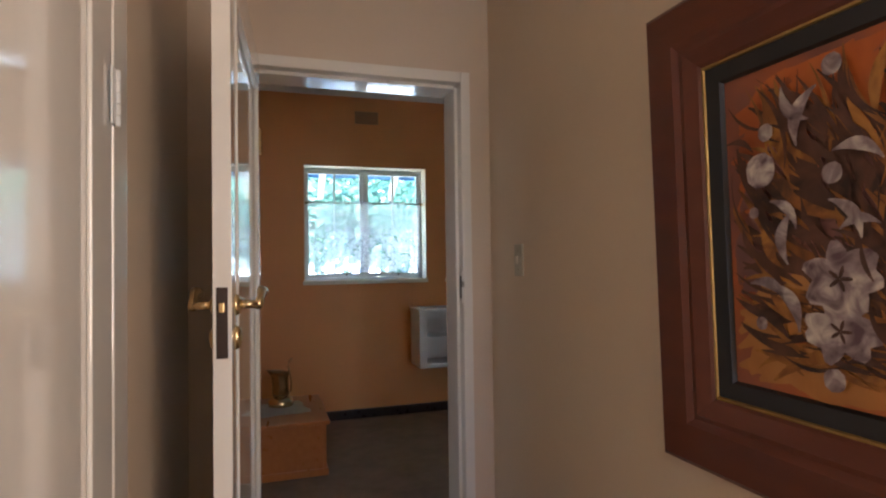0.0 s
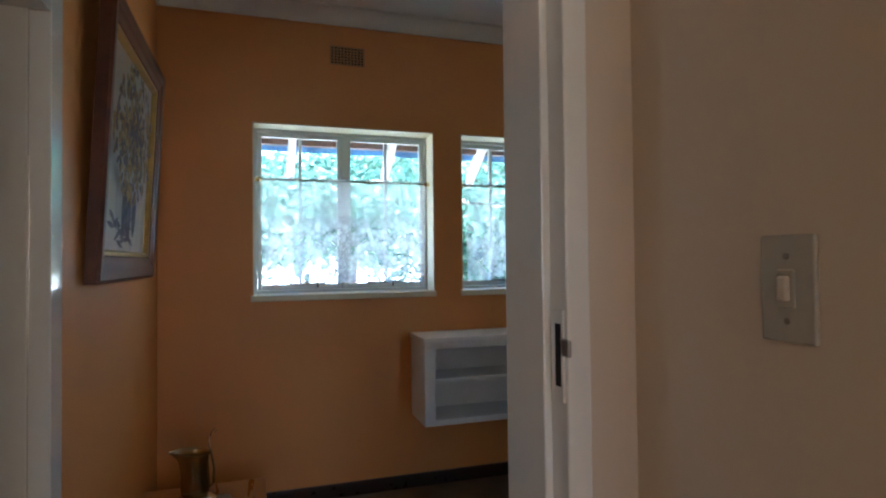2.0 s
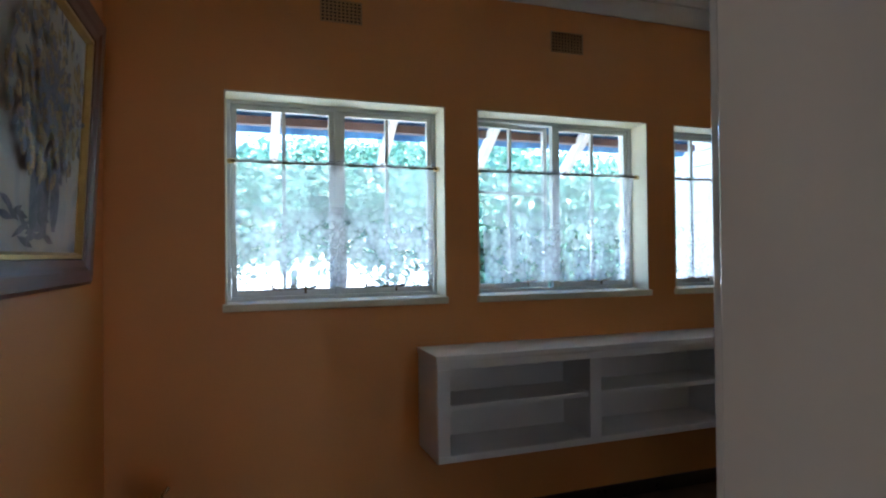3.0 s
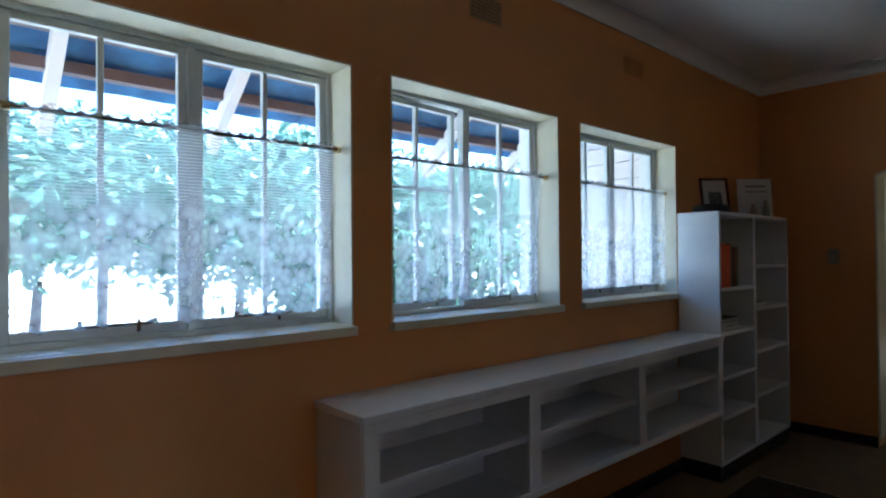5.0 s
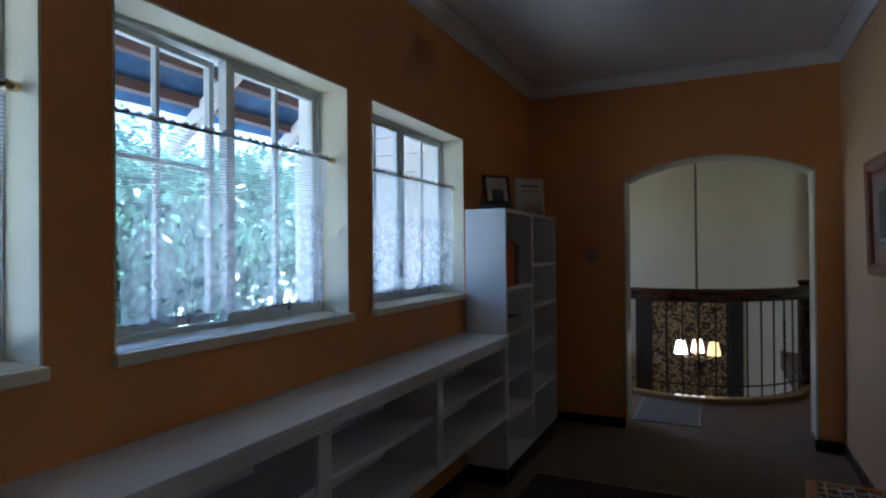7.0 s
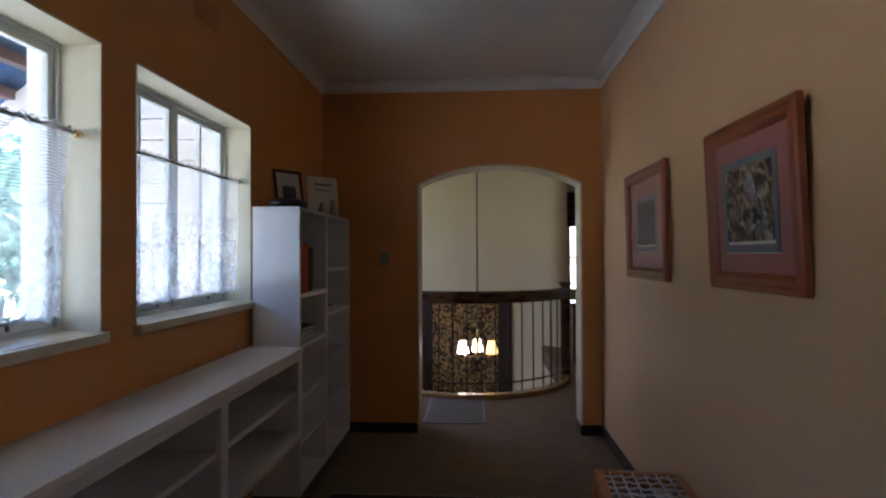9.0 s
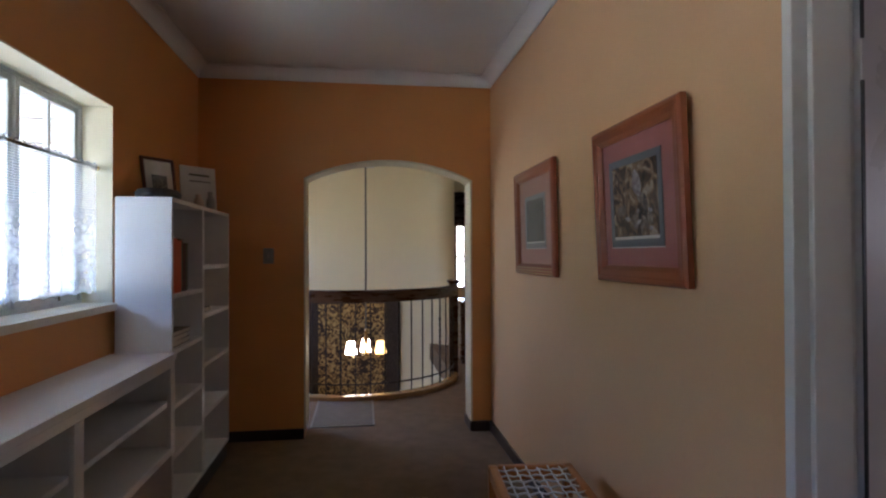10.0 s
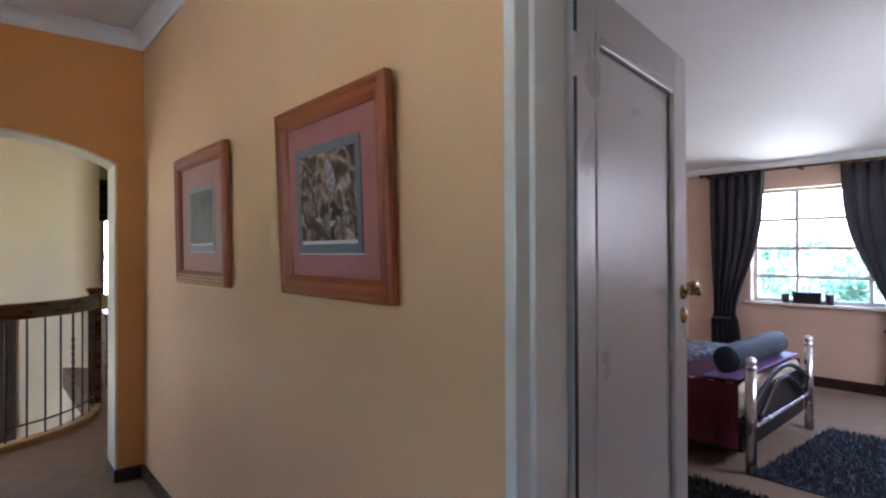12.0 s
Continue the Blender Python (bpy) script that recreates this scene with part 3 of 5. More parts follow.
# ---- doors ----
def door_leaf(parent, w, h, t=0.04, name="leaf", paint=None):
    """A framed leaf with one tall recessed panel; local x from the hinge, y through, z up."""
    st, pz0, pz1 = 0.11, 0.24, h - 0.12
    bm = boxes((0, -t / 2, FZ + 0.01, st, t / 2, h), (w - st, -t / 2, FZ + 0.01, w, t / 2, h),
               (st, -t / 2, FZ + 0.01, w - st, t / 2, pz0), (st, -t / 2, pz1, w - st, t / 2, h), bevel=0.002)
    leaf = part(name, bm, paint or M_WHITE, parent)
    part("panel", boxes((st - 0.004, -0.007, pz0 - 0.004, w - st + 0.004, 0.007, pz1 + 0.004)), paint or M_WHITE, leaf)
    for s in (-1, 1):
        holder = bmesh.new()
        y0, y1 = (0.007, t / 2 + 0.004) if s > 0 else (-t / 2 - 0.004, -0.007)
        for b in ((st - 0.006, y0, pz0 - 0.006, st + 0.022, y1, pz1 + 0.006), (w - st - 0.022, y0, pz0 - 0.006, w - st + 0.006, y1, pz1 + 0.006),
                  (st + 0.022, y0, pz0 - 0.006, w - st - 0.022, y1, pz0 + 0.022), (st + 0.022, y0, pz1 - 0.022, w - st - 0.022, y1, pz1 + 0.006)):
            box(holder, *b, bevel=0.006)
        part("moulding", holder, paint or M_WHITE, leaf)
    return leaf


def lever(parent, x, z, side, t, mat, direction=-1):
    """A lever on a round rose; side is +1 or -1 in y; the grip points towards direction in x."""
    bm = bmesh.new()
    y = side * t / 2
    lathe(bm, [(0.024, 0), (0.025, 0.004), (0.019, 0.011), (0.010, 0.014)], (0, 0, 0), 20)
    bmesh.ops.rotate(bm, verts=bm.verts, cent=(0, 0, 0), matrix=Matrix.Rotation(-math.pi / 2 * side, 3, 'X'))
    bmesh.ops.translate(bm, verts=bm.verts, vec=(x, y, z))
    tube(bm, [(x, y, z), (x, y + side * 0.05, z)], 0.0095, 12)
    d = direction
    tube(bm, [(x - d * 0.004, y + side * 0.05, z - 0.002), (x + d * 0.018, y + side * 0.053, z + 0.006), (x + d * 0.04, y + side * 0.055, z + 0.022),
              (x + d * 0.062, y + side * 0.055, z + 0.028), (x + d * 0.095, y + side * 0.055, z + 0.024), (x + d * 0.102, y + side * 0.055, z + 0.022)],
         [0.011, 0.0105, 0.010, 0.013, 0.015, 0.008], 12)
    part("lever_handle", bm, mat, parent, "", True)
    bm = bmesh.new()
    lathe(bm, [(0.019, 0), (0.02, 0.004), (0.015, 0.012), (0.006, 0.016)], (0, 0, 0), 18)
    bmesh.ops.scale(bm, verts=bm.verts, vec=(1, 1.4, 1))
    bmesh.ops.rotate(bm, verts=bm.verts, cent=(0, 0, 0), matrix=Matrix.Rotation(-math.pi / 2 * side, 3, 'X'))
    bmesh.ops.translate(bm, verts=bm.verts, vec=(x, y, z - 0.075))
    part("escutcheon", bm, mat, parent, "", True)


def hinge(parent, z, mat):
    bm = bmesh.new()
    for k in range(5):
        tube(bm, [(-0.004, 0.022, z + k * 0.02), (-0.004, 0.022, z + k * 0.02 + 0.0185)], 0.006, 10)
    box(bm, 0, 0.0195, z, 0.03, 0.0225, z + 0.098)
    part("hinge", bm, mat, parent)


# entry door, standing open into the passage
d1 = thing("door_1", "white gloss panelled door standing open", "door", pose(0.424, -0.43, 0, 0, 0, -93.8), kind="structure")
leaf1 = door_leaf(d1, 0.95, 2.075)
lever(d1, 0.885, 1.212, 1, 0.04, M_BRASS)
lever(d1, 0.885, 1.212, -1, 0.04, M_BRASS)
bm = boxes((0.949, -0.012, 1.10, 0.953, 0.012, 1.255), bevel=0.001)
lp = part("lock_plate", bm, M_IRON, d1, "dark worn mortice lock plate")
part("latch", boxes((0.952, -0.006, 1.20, 0.961, 0.006, 1.222), bevel=0.002), M_BRASS, lp)
hinge(d1, 0.25, M_BRASS)
hinge(d1, 1.72, M_BRASS)

fr = thing("door_frame_1", "white painted timber door frame with a steel strike", "door frame", kind="structure")
part("jamb", boxes((1.290, -0.352, FZ, 1.333, -0.128, 2.140), (1.276, -0.30, FZ, 1.292, -0.15, 2.085), bevel=0.003), M_WHITE, fr)
part("jamb", boxes((0.362, -0.352, FZ, 0.405, -0.128, 2.140), (0.403, -0.30, FZ, 0.417, -0.15, 2.085), bevel=0.003), M_WHITE, fr)
part("head", boxes((0.405, -0.352, 2.093, 1.290, -0.128, 2.140), (0.417, -0.30, 2.078, 1.276, -0.15, 2.095), bevel=0.003), M_WHITE, fr)
sp = part("strike_plate", boxes((1.2865, -0.344, 1.115, 1.291, -0.306, 1.262), bevel=0.001), M_WHITE, fr, "painted-over steel strike plate")
part("strike_lip", boxes((1.283, -0.366, 1.190, 1.2905, -0.343, 1.218), bevel=0.003), M_STEEL, sp)
# dark block painted as the shade inside the strike's slot
part("strike_hole_shade", boxes((1.285, -0.338, 1.140, 1.2867, -0.322, 1.240)), M_HOLE, sp)

# bedroom door, standing open into the bedroom
ang = math.degrees(math.atan2(-0.78, 0.155))
d2 = thing("door_2", "grey-beige gloss panelled door standing open into the bedroom", "door", pose(2.622, -0.150, 0, 0, 0, ang), kind="structure")
door_leaf(d2, 0.805, 2.055, paint=M_DOORB)
# black strip laid on the leaf in place of the shade in the hinge gap
part("hinge_gap_shade", boxes((-0.005, -0.0235, FZ + 0.02, 0.005, -0.0195, 1.81), (-0.005, -0.0235, 1.912, 0.005, -0.0195, 2.045)), M_BLACK, d2, "black strip painted in for the dark hinge gap")
lever(d2, 0.755, 1.29, -1, 0.04, M_BRASS)
lever(d2, 0.755, 1.29, 1, 0.04, M_BRASS)
for z in (0.25, 1.812):
    hinge(d2, z, M_FRAME)
fr = thing("door_frame_2", "white painted timber door frame", "door frame", kind="structure")
part("jamb", boxes((2.622, -0.225, FZ, 2.655, 0.018, 2.10), (2.607, -0.13, FZ, 2.624, -0.025, 2.06), bevel=0.003), M_WHITE, fr)
part("jamb", boxes((1.755, -0.225, FZ, 1.807, 0.018, 2.10), (1.805, -0.13, FZ, 1.822, -0.025, 2.06), bevel=0.003), M_WHITE, fr)
part("head", boxes((1.807, -0.225, 2.055, 2.622, 0.018, 2.10), (1.822, -0.13, 2.04, 2.607, -0.025, 2.057), bevel=0.003), M_WHITE, fr)

# doorway in the west wall, its leaf swung away
fr = thing("door_frame_3", "white painted timber door frame", "door frame", WEST, kind="structure")
part("jamb", boxes((-0.165, -1.76, FZ, 0.018, -1.67, 2.07), (-0.10, -1.775, FZ, -0.03, -1.755, 1.99), bevel=0.003), M_WHITE, fr)
part("jamb", boxes((-0.165, -2.438, FZ, 0.018, -2.35, 2.07), bevel=0.003), M_WHITE, fr)
part("head", boxes((-0.165, -2.35, 1.99, 0.018, -1.76, 2.07), bevel=0.003), M_WHITE, fr)
d3 = thing("door_3", "white gloss panelled door standing open", "door", WEST @ pose(-0.15, -1.79, 0, 0, 0, 172), kind="structure")
door_leaf(d3, 0.56, 1.975)
hinge(d3, 1.55, M_STEEL)

# built-in cupboard of the passage
cb = thing("door_4", "white painted built-in cupboard door", "cupboard door", pose(0.18, -1.592, 0, 0, 0, -90), kind="structure")
part("cupboard_frame", boxes((-0.11, -0.045, FZ, 0.0, 0.018, 2.36), (0.0, -0.045, 2.29, 0.87, 0.018, 2.36), (0.87, -0.045, FZ, 0.93, 0.018, 2.36),
                             bevel=0.004), M_WHITE, cb)
lf = part("cupboard_leaf", boxes((0.004, -0.02, 0.02, 0.864, 0.008, 2.285), bevel=0.003), M_WHITE, cb)
part("stile", boxes((0.004, 0.008, 0.02, 0.13, 0.016, 2.285), bevel=0.003), M_WHITE, lf)
part("stile", boxes((0.74, 0.008, 0.02, 0.864, 0.016, 2.285), bevel=0.003), M_WHITE, lf)
hinge(cb, 1.55, M_FRAME)


# ---- light switches ----
def light_switch(m, w, h, label):
    th = thing("light_switch", label, "light switch", m)
    part("plate", boxes((-w / 2, -0.008, 0, w / 2, 0, h), bevel=0.003), M_PLASTIC, th)
    part("rocker_surround", boxes((-0.012, -0.011, h * 0.32, 0.012, -0.007, h * 0.68), bevel=0.002), M_PLASTIC, th)
    part("rocker", boxes((-0.007, -0.018, h * 0.38, 0.007, -0.009, h * 0.62), bevel=0.003), M_LINEN, th)
    for z in (h * 0.2, h * 0.8):
        bm = bmesh.new()
        tube(bm, [(0, -0.009, z), (0, -0.0065, z)], 0.004, 10)
        part("screw", bm, M_STEEL, th)
    return th


light_switch(pose(1.43, -0.632, 1.242, 0, 0, -90), 0.074, 0.128, "yellowed white plastic light switch on the passage wall")
light_switch(pose(XA, 1.775, 1.325, 0, 0, -90), 0.078, 0.12, "grey plastic light switch on the ochre wall")


# ---- shelves ----
def low_shelf():
    th = thing("wall_shelf", "long low white painted wall-hung shelf unit, empty", "shelf unit")
    x0, x1, y0, y1, z0, z1 = 1.735, 4.446, 1.99, YW - 0.002, 0.396, 0.900
    part("top", boxes((x0 - 0.008, y0 - 0.01, z1 - 0.03, x1, y1, z1), bevel=0.003), M_SHELF, th)
    part("top_rail", boxes((x0, y0, z1 - 0.068, x1, y0 + 0.02, z1 - 0.03), bevel=0.002), M_SHELF, th)
    part("bottom", boxes((x0, y0, z0, x1, y1, z0 + 0.034), bevel=0.003), M_SHELF, th)
    part("back", boxes((x0 + 0.02, y1 - 0.012, z0 + 0.034, x1, y1, z1 - 0.03)), M_SHELF, th)
    part("side_panel", boxes((x0, y0 + 0.021, z0 + 0.034, x0 + 0.02, y1, z1 - 0.03)), M_SHELF, th)
    ups = [(x0, x0 + 0.062), (2.558, 2.625), (3.43, 3.495), (x1 - 0.055, x1)]
    for a, b in ups:
        part("upright", boxes((a, y0, z0 + 0.034, b, y0 + 0.02, z1 - 0.068), bevel=0.002), M_SHELF, th)
    for a, b in ups[1:3]:
        part("divider", boxes((a + 0.02, y0 + 0.02, z0 + 0.034, b - 0.02, y1 - 0.012, z1 - 0.03)), M_SHELF, th)
    for a, b in ((x0 + 0.02, 2.58), (2.605, 3.45), (3.475, x1)):
        part("shelf_board", boxes((a, y0 + 0.022, 0.634, b, y1 - 0.012, 0.658), bevel=0.002), M_SHELF, th)


low_shelf()
TZ = {}


def bookcase():
    th = thing("bookcase", "tall white painted two-bay bookcase holding a few books", "bookcase")
    x0, x1, y0, y1, z0, z1, t = 4.450, 5.70, 2.005, YW - 0.022, 0.0, 1.69, 0.024
    m = 5.03
    part("plinth", boxes((x0 + 0.01, y0 + 0.012, FZ, x1 - 0.01, y1, 0.058), bevel=0.002), M_SKIRT, th, "dark stained plinth")
    part("side_panel", boxes((x0, y0, 0.058, x0 + t, y1, z1 - t), bevel=0.002), M_SHELF, th)
    part("side_panel", boxes((x1 - t, y0, 0.058, x1, y1, z1 - t), bevel=0.002), M_SHELF, th)
    part("divider", boxes((m - 0.02, y0, 0.082, m + 0.02, y1 - 0.01, z1 - t), bevel=0.002), M_SHELF, th)
    part("top", boxes((x0, y0, z1 - t, x1, y1, z1), bevel=0.002), M_SHELF, th)
    part("bottom", boxes((x0 + t, y0, 0.058, x1 - t, y1, 0.082), bevel=0.002), M_SHELF, th)
    part("back", boxes((x0 + t, y1 - 0.01, 0.082, x1 - t, y1, z1 - t)), M_SHELF, th)
    for z in (1.193, 0.905, 0.62, 0.365):
        part("shelf_board", boxes((x0 + t, y0, z - t, m - 0.02, y1 - 0.01, z), bevel=0.002), M_SHELF, th)
    for z in (1.33, 1.03, 0.73, 0.42):
        part("shelf_board", boxes((m + 0.02, y0, z - t, x1 - t, y1 - 0.01, z), bevel=0.002), M_SHELF, th)


bookcase()


def book(x0, y0, z, thick, depth, high, mat, label, flat=False, turn=0.0):
    th = thing("book", label, "book", pose(x0, y0, z, 0, 0, turn))
    a, b, c = (high, depth, thick) if flat else (thick, depth, high)
    if flat:
        part("cover", boxes((0, 0, 0, a, b, 0.003), (0, 0, c - 0.003, a, b, c), (0, 0, 0.003, 0.003, b, c - 0.003), bevel=0.001), mat, th)
        part("pages", boxes((0.003, 0.004, 0.003, a - 0.004, b - 0.004, c - 0.003)), M_PAPER, th)
    else:
        part("cover", boxes((0, 0, 0, 0.003, b, c), (a - 0.003, 0, 0, a, b, c), (0.003, 0, 0, a - 0.003, 0.003, c), bevel=0.001), mat, th)
        part("pages", boxes((0.003, 0.003, 0.003, a - 0.003, b - 0.004, c - 0.004)), M_PAPER, th)


book(4.714, 2.03, 1.193, 0.05, 0.20, 0.27, M_MAROON, "maroon hardback book standing on a white shelf")
book(4.500, 2.02, 1.193, 0.085, 0.21, 0.29, M_RED, "orange-red hardback book standing on a white shelf")
book(4.588, 2.022, 1.193, 0.07, 0.21, 0.28, M_RED, "orange-red cloth book standing beside another on a shelf")
book(4.661, 2.03, 1.193, 0.05, 0.20, 0.29, M_OLIVE, "grey-green book standing on a white shelf")
book(4.768, 2.04, 1.193, 0.07, 0.20, 0.27, M_OLIVE, "faded olive book standing on a white shelf")
book(4.50, 2.03, 0.905, 0.03, 0.22, 0.34, M_OLIVE, "old book lying flat on a white shelf", True)
book(4.51, 2.025, 0.935, 0.028, 0.21, 0.31, M_PAPER, "pale paperback lying on a stack", True, 2)
book(4.50, 2.03, 0.963, 0.025, 0.20, 0.32, M_MATGREY, "grey paperback lying on a stack", True, -2)
book(5.12, 2.04, 1.33, 0.035, 0.20, 0.24, M_MAROON, "dark maroon book standing on a white shelf")
book(5.10, 2.04, 1.03, 0.03, 0.19, 0.24, M_BLACK, "black book lying flat on a white shelf", True)
bm = bmesh.new()
lathe(bm, [(0.03, 0), (0.045, 0.02), (0.048, 0.05), (0.035, 0.075), (0.03, 0.09)], (5.2, 2.12, 0.73), 18)
tagged(part("small_pot", bm, M_OLIVE, None, "", True), "small olive glazed pot on a white shelf", "pot")

# on top of the bookcase
bx = thing("black_case", "glossy black oval case with a trailing lead on the bookcase", "case", pose(4.63, 2.13, 1.69))
bm = bmesh.new()
lathe(bm, [(0.10, 0), (0.125, 0.008), (0.13, 0.028), (0.115, 0.045), (0.06, 0.052)], (0, 0, 0), 28)
bmesh.ops.scale(bm, verts=bm.verts, vec=(1.15, 0.85, 1.15))
part("shell", bm, M_BLACK, bx, "", True)
bm = bmesh.new()
tube(bm, [(0.12, 0.0, 0.02), (0.2, 0.02, 0.026), (0.27, -0.01, 0.02), (0.33, 0.02, 0.016)], [0.007, 0.006, 0.006, 0.005], 8)
part("lead", bm, M_MAROON, bx, "", True)


def photo_stand(m, w, h, border, mat, pic, label):
    th = thing("photo_frame", label, "photo frame", m)
    frame_sides(th, w, h, [(0, 0), (0, 0.012), (0.003, 0.015), (border - 0.003, 0.015), (border, 0.012), (border, 0)], mat)
    part("mount", boxes((-w / 2 + border - 0.002, -0.005, border - 0.002, w / 2 - border + 0.002, -0.001, h - border + 0.002)), M_PAPER, th)
    part("photo", boxes((-w * 0.22, -0.008, h * 0.2, w * 0.24, -0.0055, h * 0.62)), pic, th)
    part("back_leg", boxes((-0.02, 0.0, 0.0, 0.02, 0.004, h * 0.6)), M_BLACK, th).rotation_euler = (radians(-16), 0, 0)


PM_PHOTO = picture_material("grey_photo", [(0.3, (0.03, 0.03, 0.03)), (0.5, (0.12, 0.12, 0.11)), (0.7, (0.4, 0.38, 0.34))], 14)
photo_stand(pose(4.88, 2.20, 1.692, -10, 0, -36), 0.21, 0.27, 0.016, M_MAROON, PM_PHOTO,
            "small framed photograph in a thin brown frame leaning at the wall")
cs = thing("card_stand", "white upright card with a dark printed line and two pale vases", "display card", pose(5.42, 2.13, 1.692, -5, 0, -42))
part("board", boxes((-0.13, 0, 0, 0.13, 0.012, 0.30), bevel=0.002), M_PAPER, cs)
part("printed_line", boxes((-0.07, -0.002, 0.235, 0.08, 0.0005, 0.248)), M_OLIVE, cs, "dark bar of illegible print")
part("printed_line", boxes((-0.07, -0.002, 0.195, 0.09, 0.0005, 0.202)), M_MATGREY, cs, "grey bar of illegible print")
bm = bmesh.new()
lathe(bm, [(0.02, 0), (0.03, 0.02), (0.026, 0.07), (0.014, 0.1), (0.018, 0.125)], (0.06, -0.035, 0), 16)
part("vase", bm, M_PLASTIC, cs, "pale glazed vase", True)
bm = bmesh.new()
lathe(bm, [(0.022, 0), (0.034, 0.03), (0.03, 0.06), (0.016, 0.085), (0.02, 0.1)], (-0.03, -0.035, 0), 16)
part("vase", bm, M_PEACH, cs, "peach glazed vase", True)


# ---- pictures ----
PM_CANVAS_A = picture_material("orange_violet_canvas", [(0.28, (0.10, 0.045, 0.045)), (0.42, (0.20, 0.075, 0.05)), (0.55, (0.36, 0.10, 0.025)),
                                                        (0.7, (0.40, 0.17, 0.045))], 2.2, 1.0, (3, 1, 2), 0.45)
PM_CANVAS_B = picture_material("pale_violet_canvas", [(0.3, (0.30, 0.26, 0.25)), (0.5, (0.46, 0.39, 0.33)), (0.7, (0.50, 0.37, 0.22))], 4.5, 1.0,
                               (7, 2, 1), 0.5)
PM_PETAL = picture_material("white_violet_petals", [(0.32, (0.10, 0.06, 0.075)), (0.5, (0.27, 0.22, 0.23)), (0.7, (0.58, 0.53, 0.47))], 18, 1.5, (1, 5, 2))
PM_OCHRE = picture_material("ochre_leaf_strokes", [(0.3, (0.07, 0.03, 0.015)), (0.5, (0.22, 0.09, 0.018)), (0.7, (0.38, 0.18, 0.03))], 12, 1.5, (5, 3, 4))
PM_UMBER = picture_material("umber_shadow_strokes", [(0.3, (0.03, 0.015, 0.012)), (0.7, (0.12, 0.05, 0.03))], 10, 1.5, (2, 3, 9))
PM_BLOOM = picture_material("yellow_grey_blooms", [(0.34, (0.05, 0.035, 0.04)), (0.5, (0.36, 0.20, 0.035)), (0.66, (0.52, 0.38, 0.17))], 26, 1.5, (4, 1, 1))
PM_MAUVE = picture_material("mauve_vase_strokes", [(0.3, (0.05, 0.036, 0.045)), (0.7, (0.21, 0.155, 0.175))], 16, 1.5, (8, 1, 3))
PM_STILL = picture_material("dark_still_life_print", [(0.32, (0.015, 0.012, 0.011)), (0.46, (0.09, 0.06, 0.04)), (0.57, (0.26, 0.16, 0.09)),
                                                      (0.72, (0.5, 0.42, 0.32))], 13, 2.0, (6, 2, 2), 0.9)
PM_FRUIT = picture_material("grey_brown_fruit_shapes", [(0.3, (0.03, 0.022, 0.02)), (0.5, (0.13, 0.09, 0.065)), (0.68, (0.34, 0.28, 0.23))], 22, 1.0, (5, 3, 4))
PM_PALE = picture_material("faded_grey_print", [(0.3, (0.09, 0.085, 0.08)), (0.5, (0.16, 0.15, 0.135)), (0.7, (0.27, 0.25, 0.23))], 14, 2.0, (2, 6, 2), 0.9)

# large flower painting of the passage
rng = random.Random(5)
pa = thing("flower_painting", "large oil painting of white flowers in a broad red-brown frame", "painting",
           pose(1.424, -2.165, 0.825, 1.5, 0, -90))
PW, PH = 1.29, 1.07
frame_sides(pa, PW, PH, [(0, 0), (0, 0.03), (0.012, 0.04), (0.096, 0.042), (0.112, 0.034), (0.124, 0.036), (0.160, 0.026), (0.168, 0.02), (0.168, 0)], M_MAHOG)
frame_sides(pa, PW - 0.336, PH - 0.336, [(0, 0), (0, 0.022), (0.005, 0.023), (0.008, 0.018), (0.008, 0)], M_GILT, "gilt_slip")
frame_sides(pa, PW - 0.352, PH - 0.352, [(0, 0), (0, 0.020), (0.034, 0.016), (0.042, 0.0)], M_BLACK, "black_liner")
for o in pa.children:
    if o.name.startswith("gilt"):
        o.location.z = 0.168
    if o.name.startswith("black"):
        o.location.z = 0.176
part("canvas", boxes((-PW / 2 + 0.195, -0.006, 0.195, PW / 2 - 0.195, -0.001, PH - 0.195)), PM_CANVAS_A, pa)
cu, cv0, cv1 = PW / 2 - 0.215, 0.215, PH - 0.215
PM_SKY = picture_material("burnt_orange_ground", [(0.3, (0.30, 0.075, 0.02)), (0.5, (0.45, 0.12, 0.02)), (0.7, (0.50, 0.19, 0.05))], 3, 1.5, (1, 2, 3), 0.4)
PM_DUSK = picture_material("dusky_violet_ground", [(0.3, (0.13, 0.06, 0.055)), (0.5, (0.22, 0.10, 0.085)), (0.7, (0.27, 0.12, 0.07))], 3, 1.5, (5, 2, 3), 0.4)
PM_SAND = picture_material("golden_ochre_ground", [(0.3, (0.26, 0.10, 0.025)), (0.5, (0.38, 0.17, 0.04)), (0.7, (0.46, 0.23, 0.06))], 3, 1.5, (9, 2, 3), 0.4)


def brushwork(name, mat, count, low, high, size, width, spread, y, aim, label=""):
    """Short overlapping strokes between two heights, fanning from the foot of the bunch."""
    bm = bmesh.new()
    k = 0
    while k < count:
        u, v = rng.uniform(-cu, cu), cv0 + (cv1 - cv0) * rng.uniform(low, high)
        ln = rng.uniform(*size)
        an = rng.uniform(-spread, spread) + (math.atan2(v - 0.28, u) if aim else 0.5)
        ru, rv = abs(math.cos(an)) * ln * 0.5 + 0.012, abs(math.sin(an)) * ln * 0.5 + 0.012
        k += 1
        if u - ru < -cu or u + ru > cu or v - rv < cv0 or v + rv > cv1:
            continue
        stroke(bm, u, v, ln, rng.uniform(*width), an, y - 0.00001 * k, rng.uniform(-0.18, 0.18), 7, 0.8)
    tagged(part(name, bm, mat, pa, label), kind="stuff")


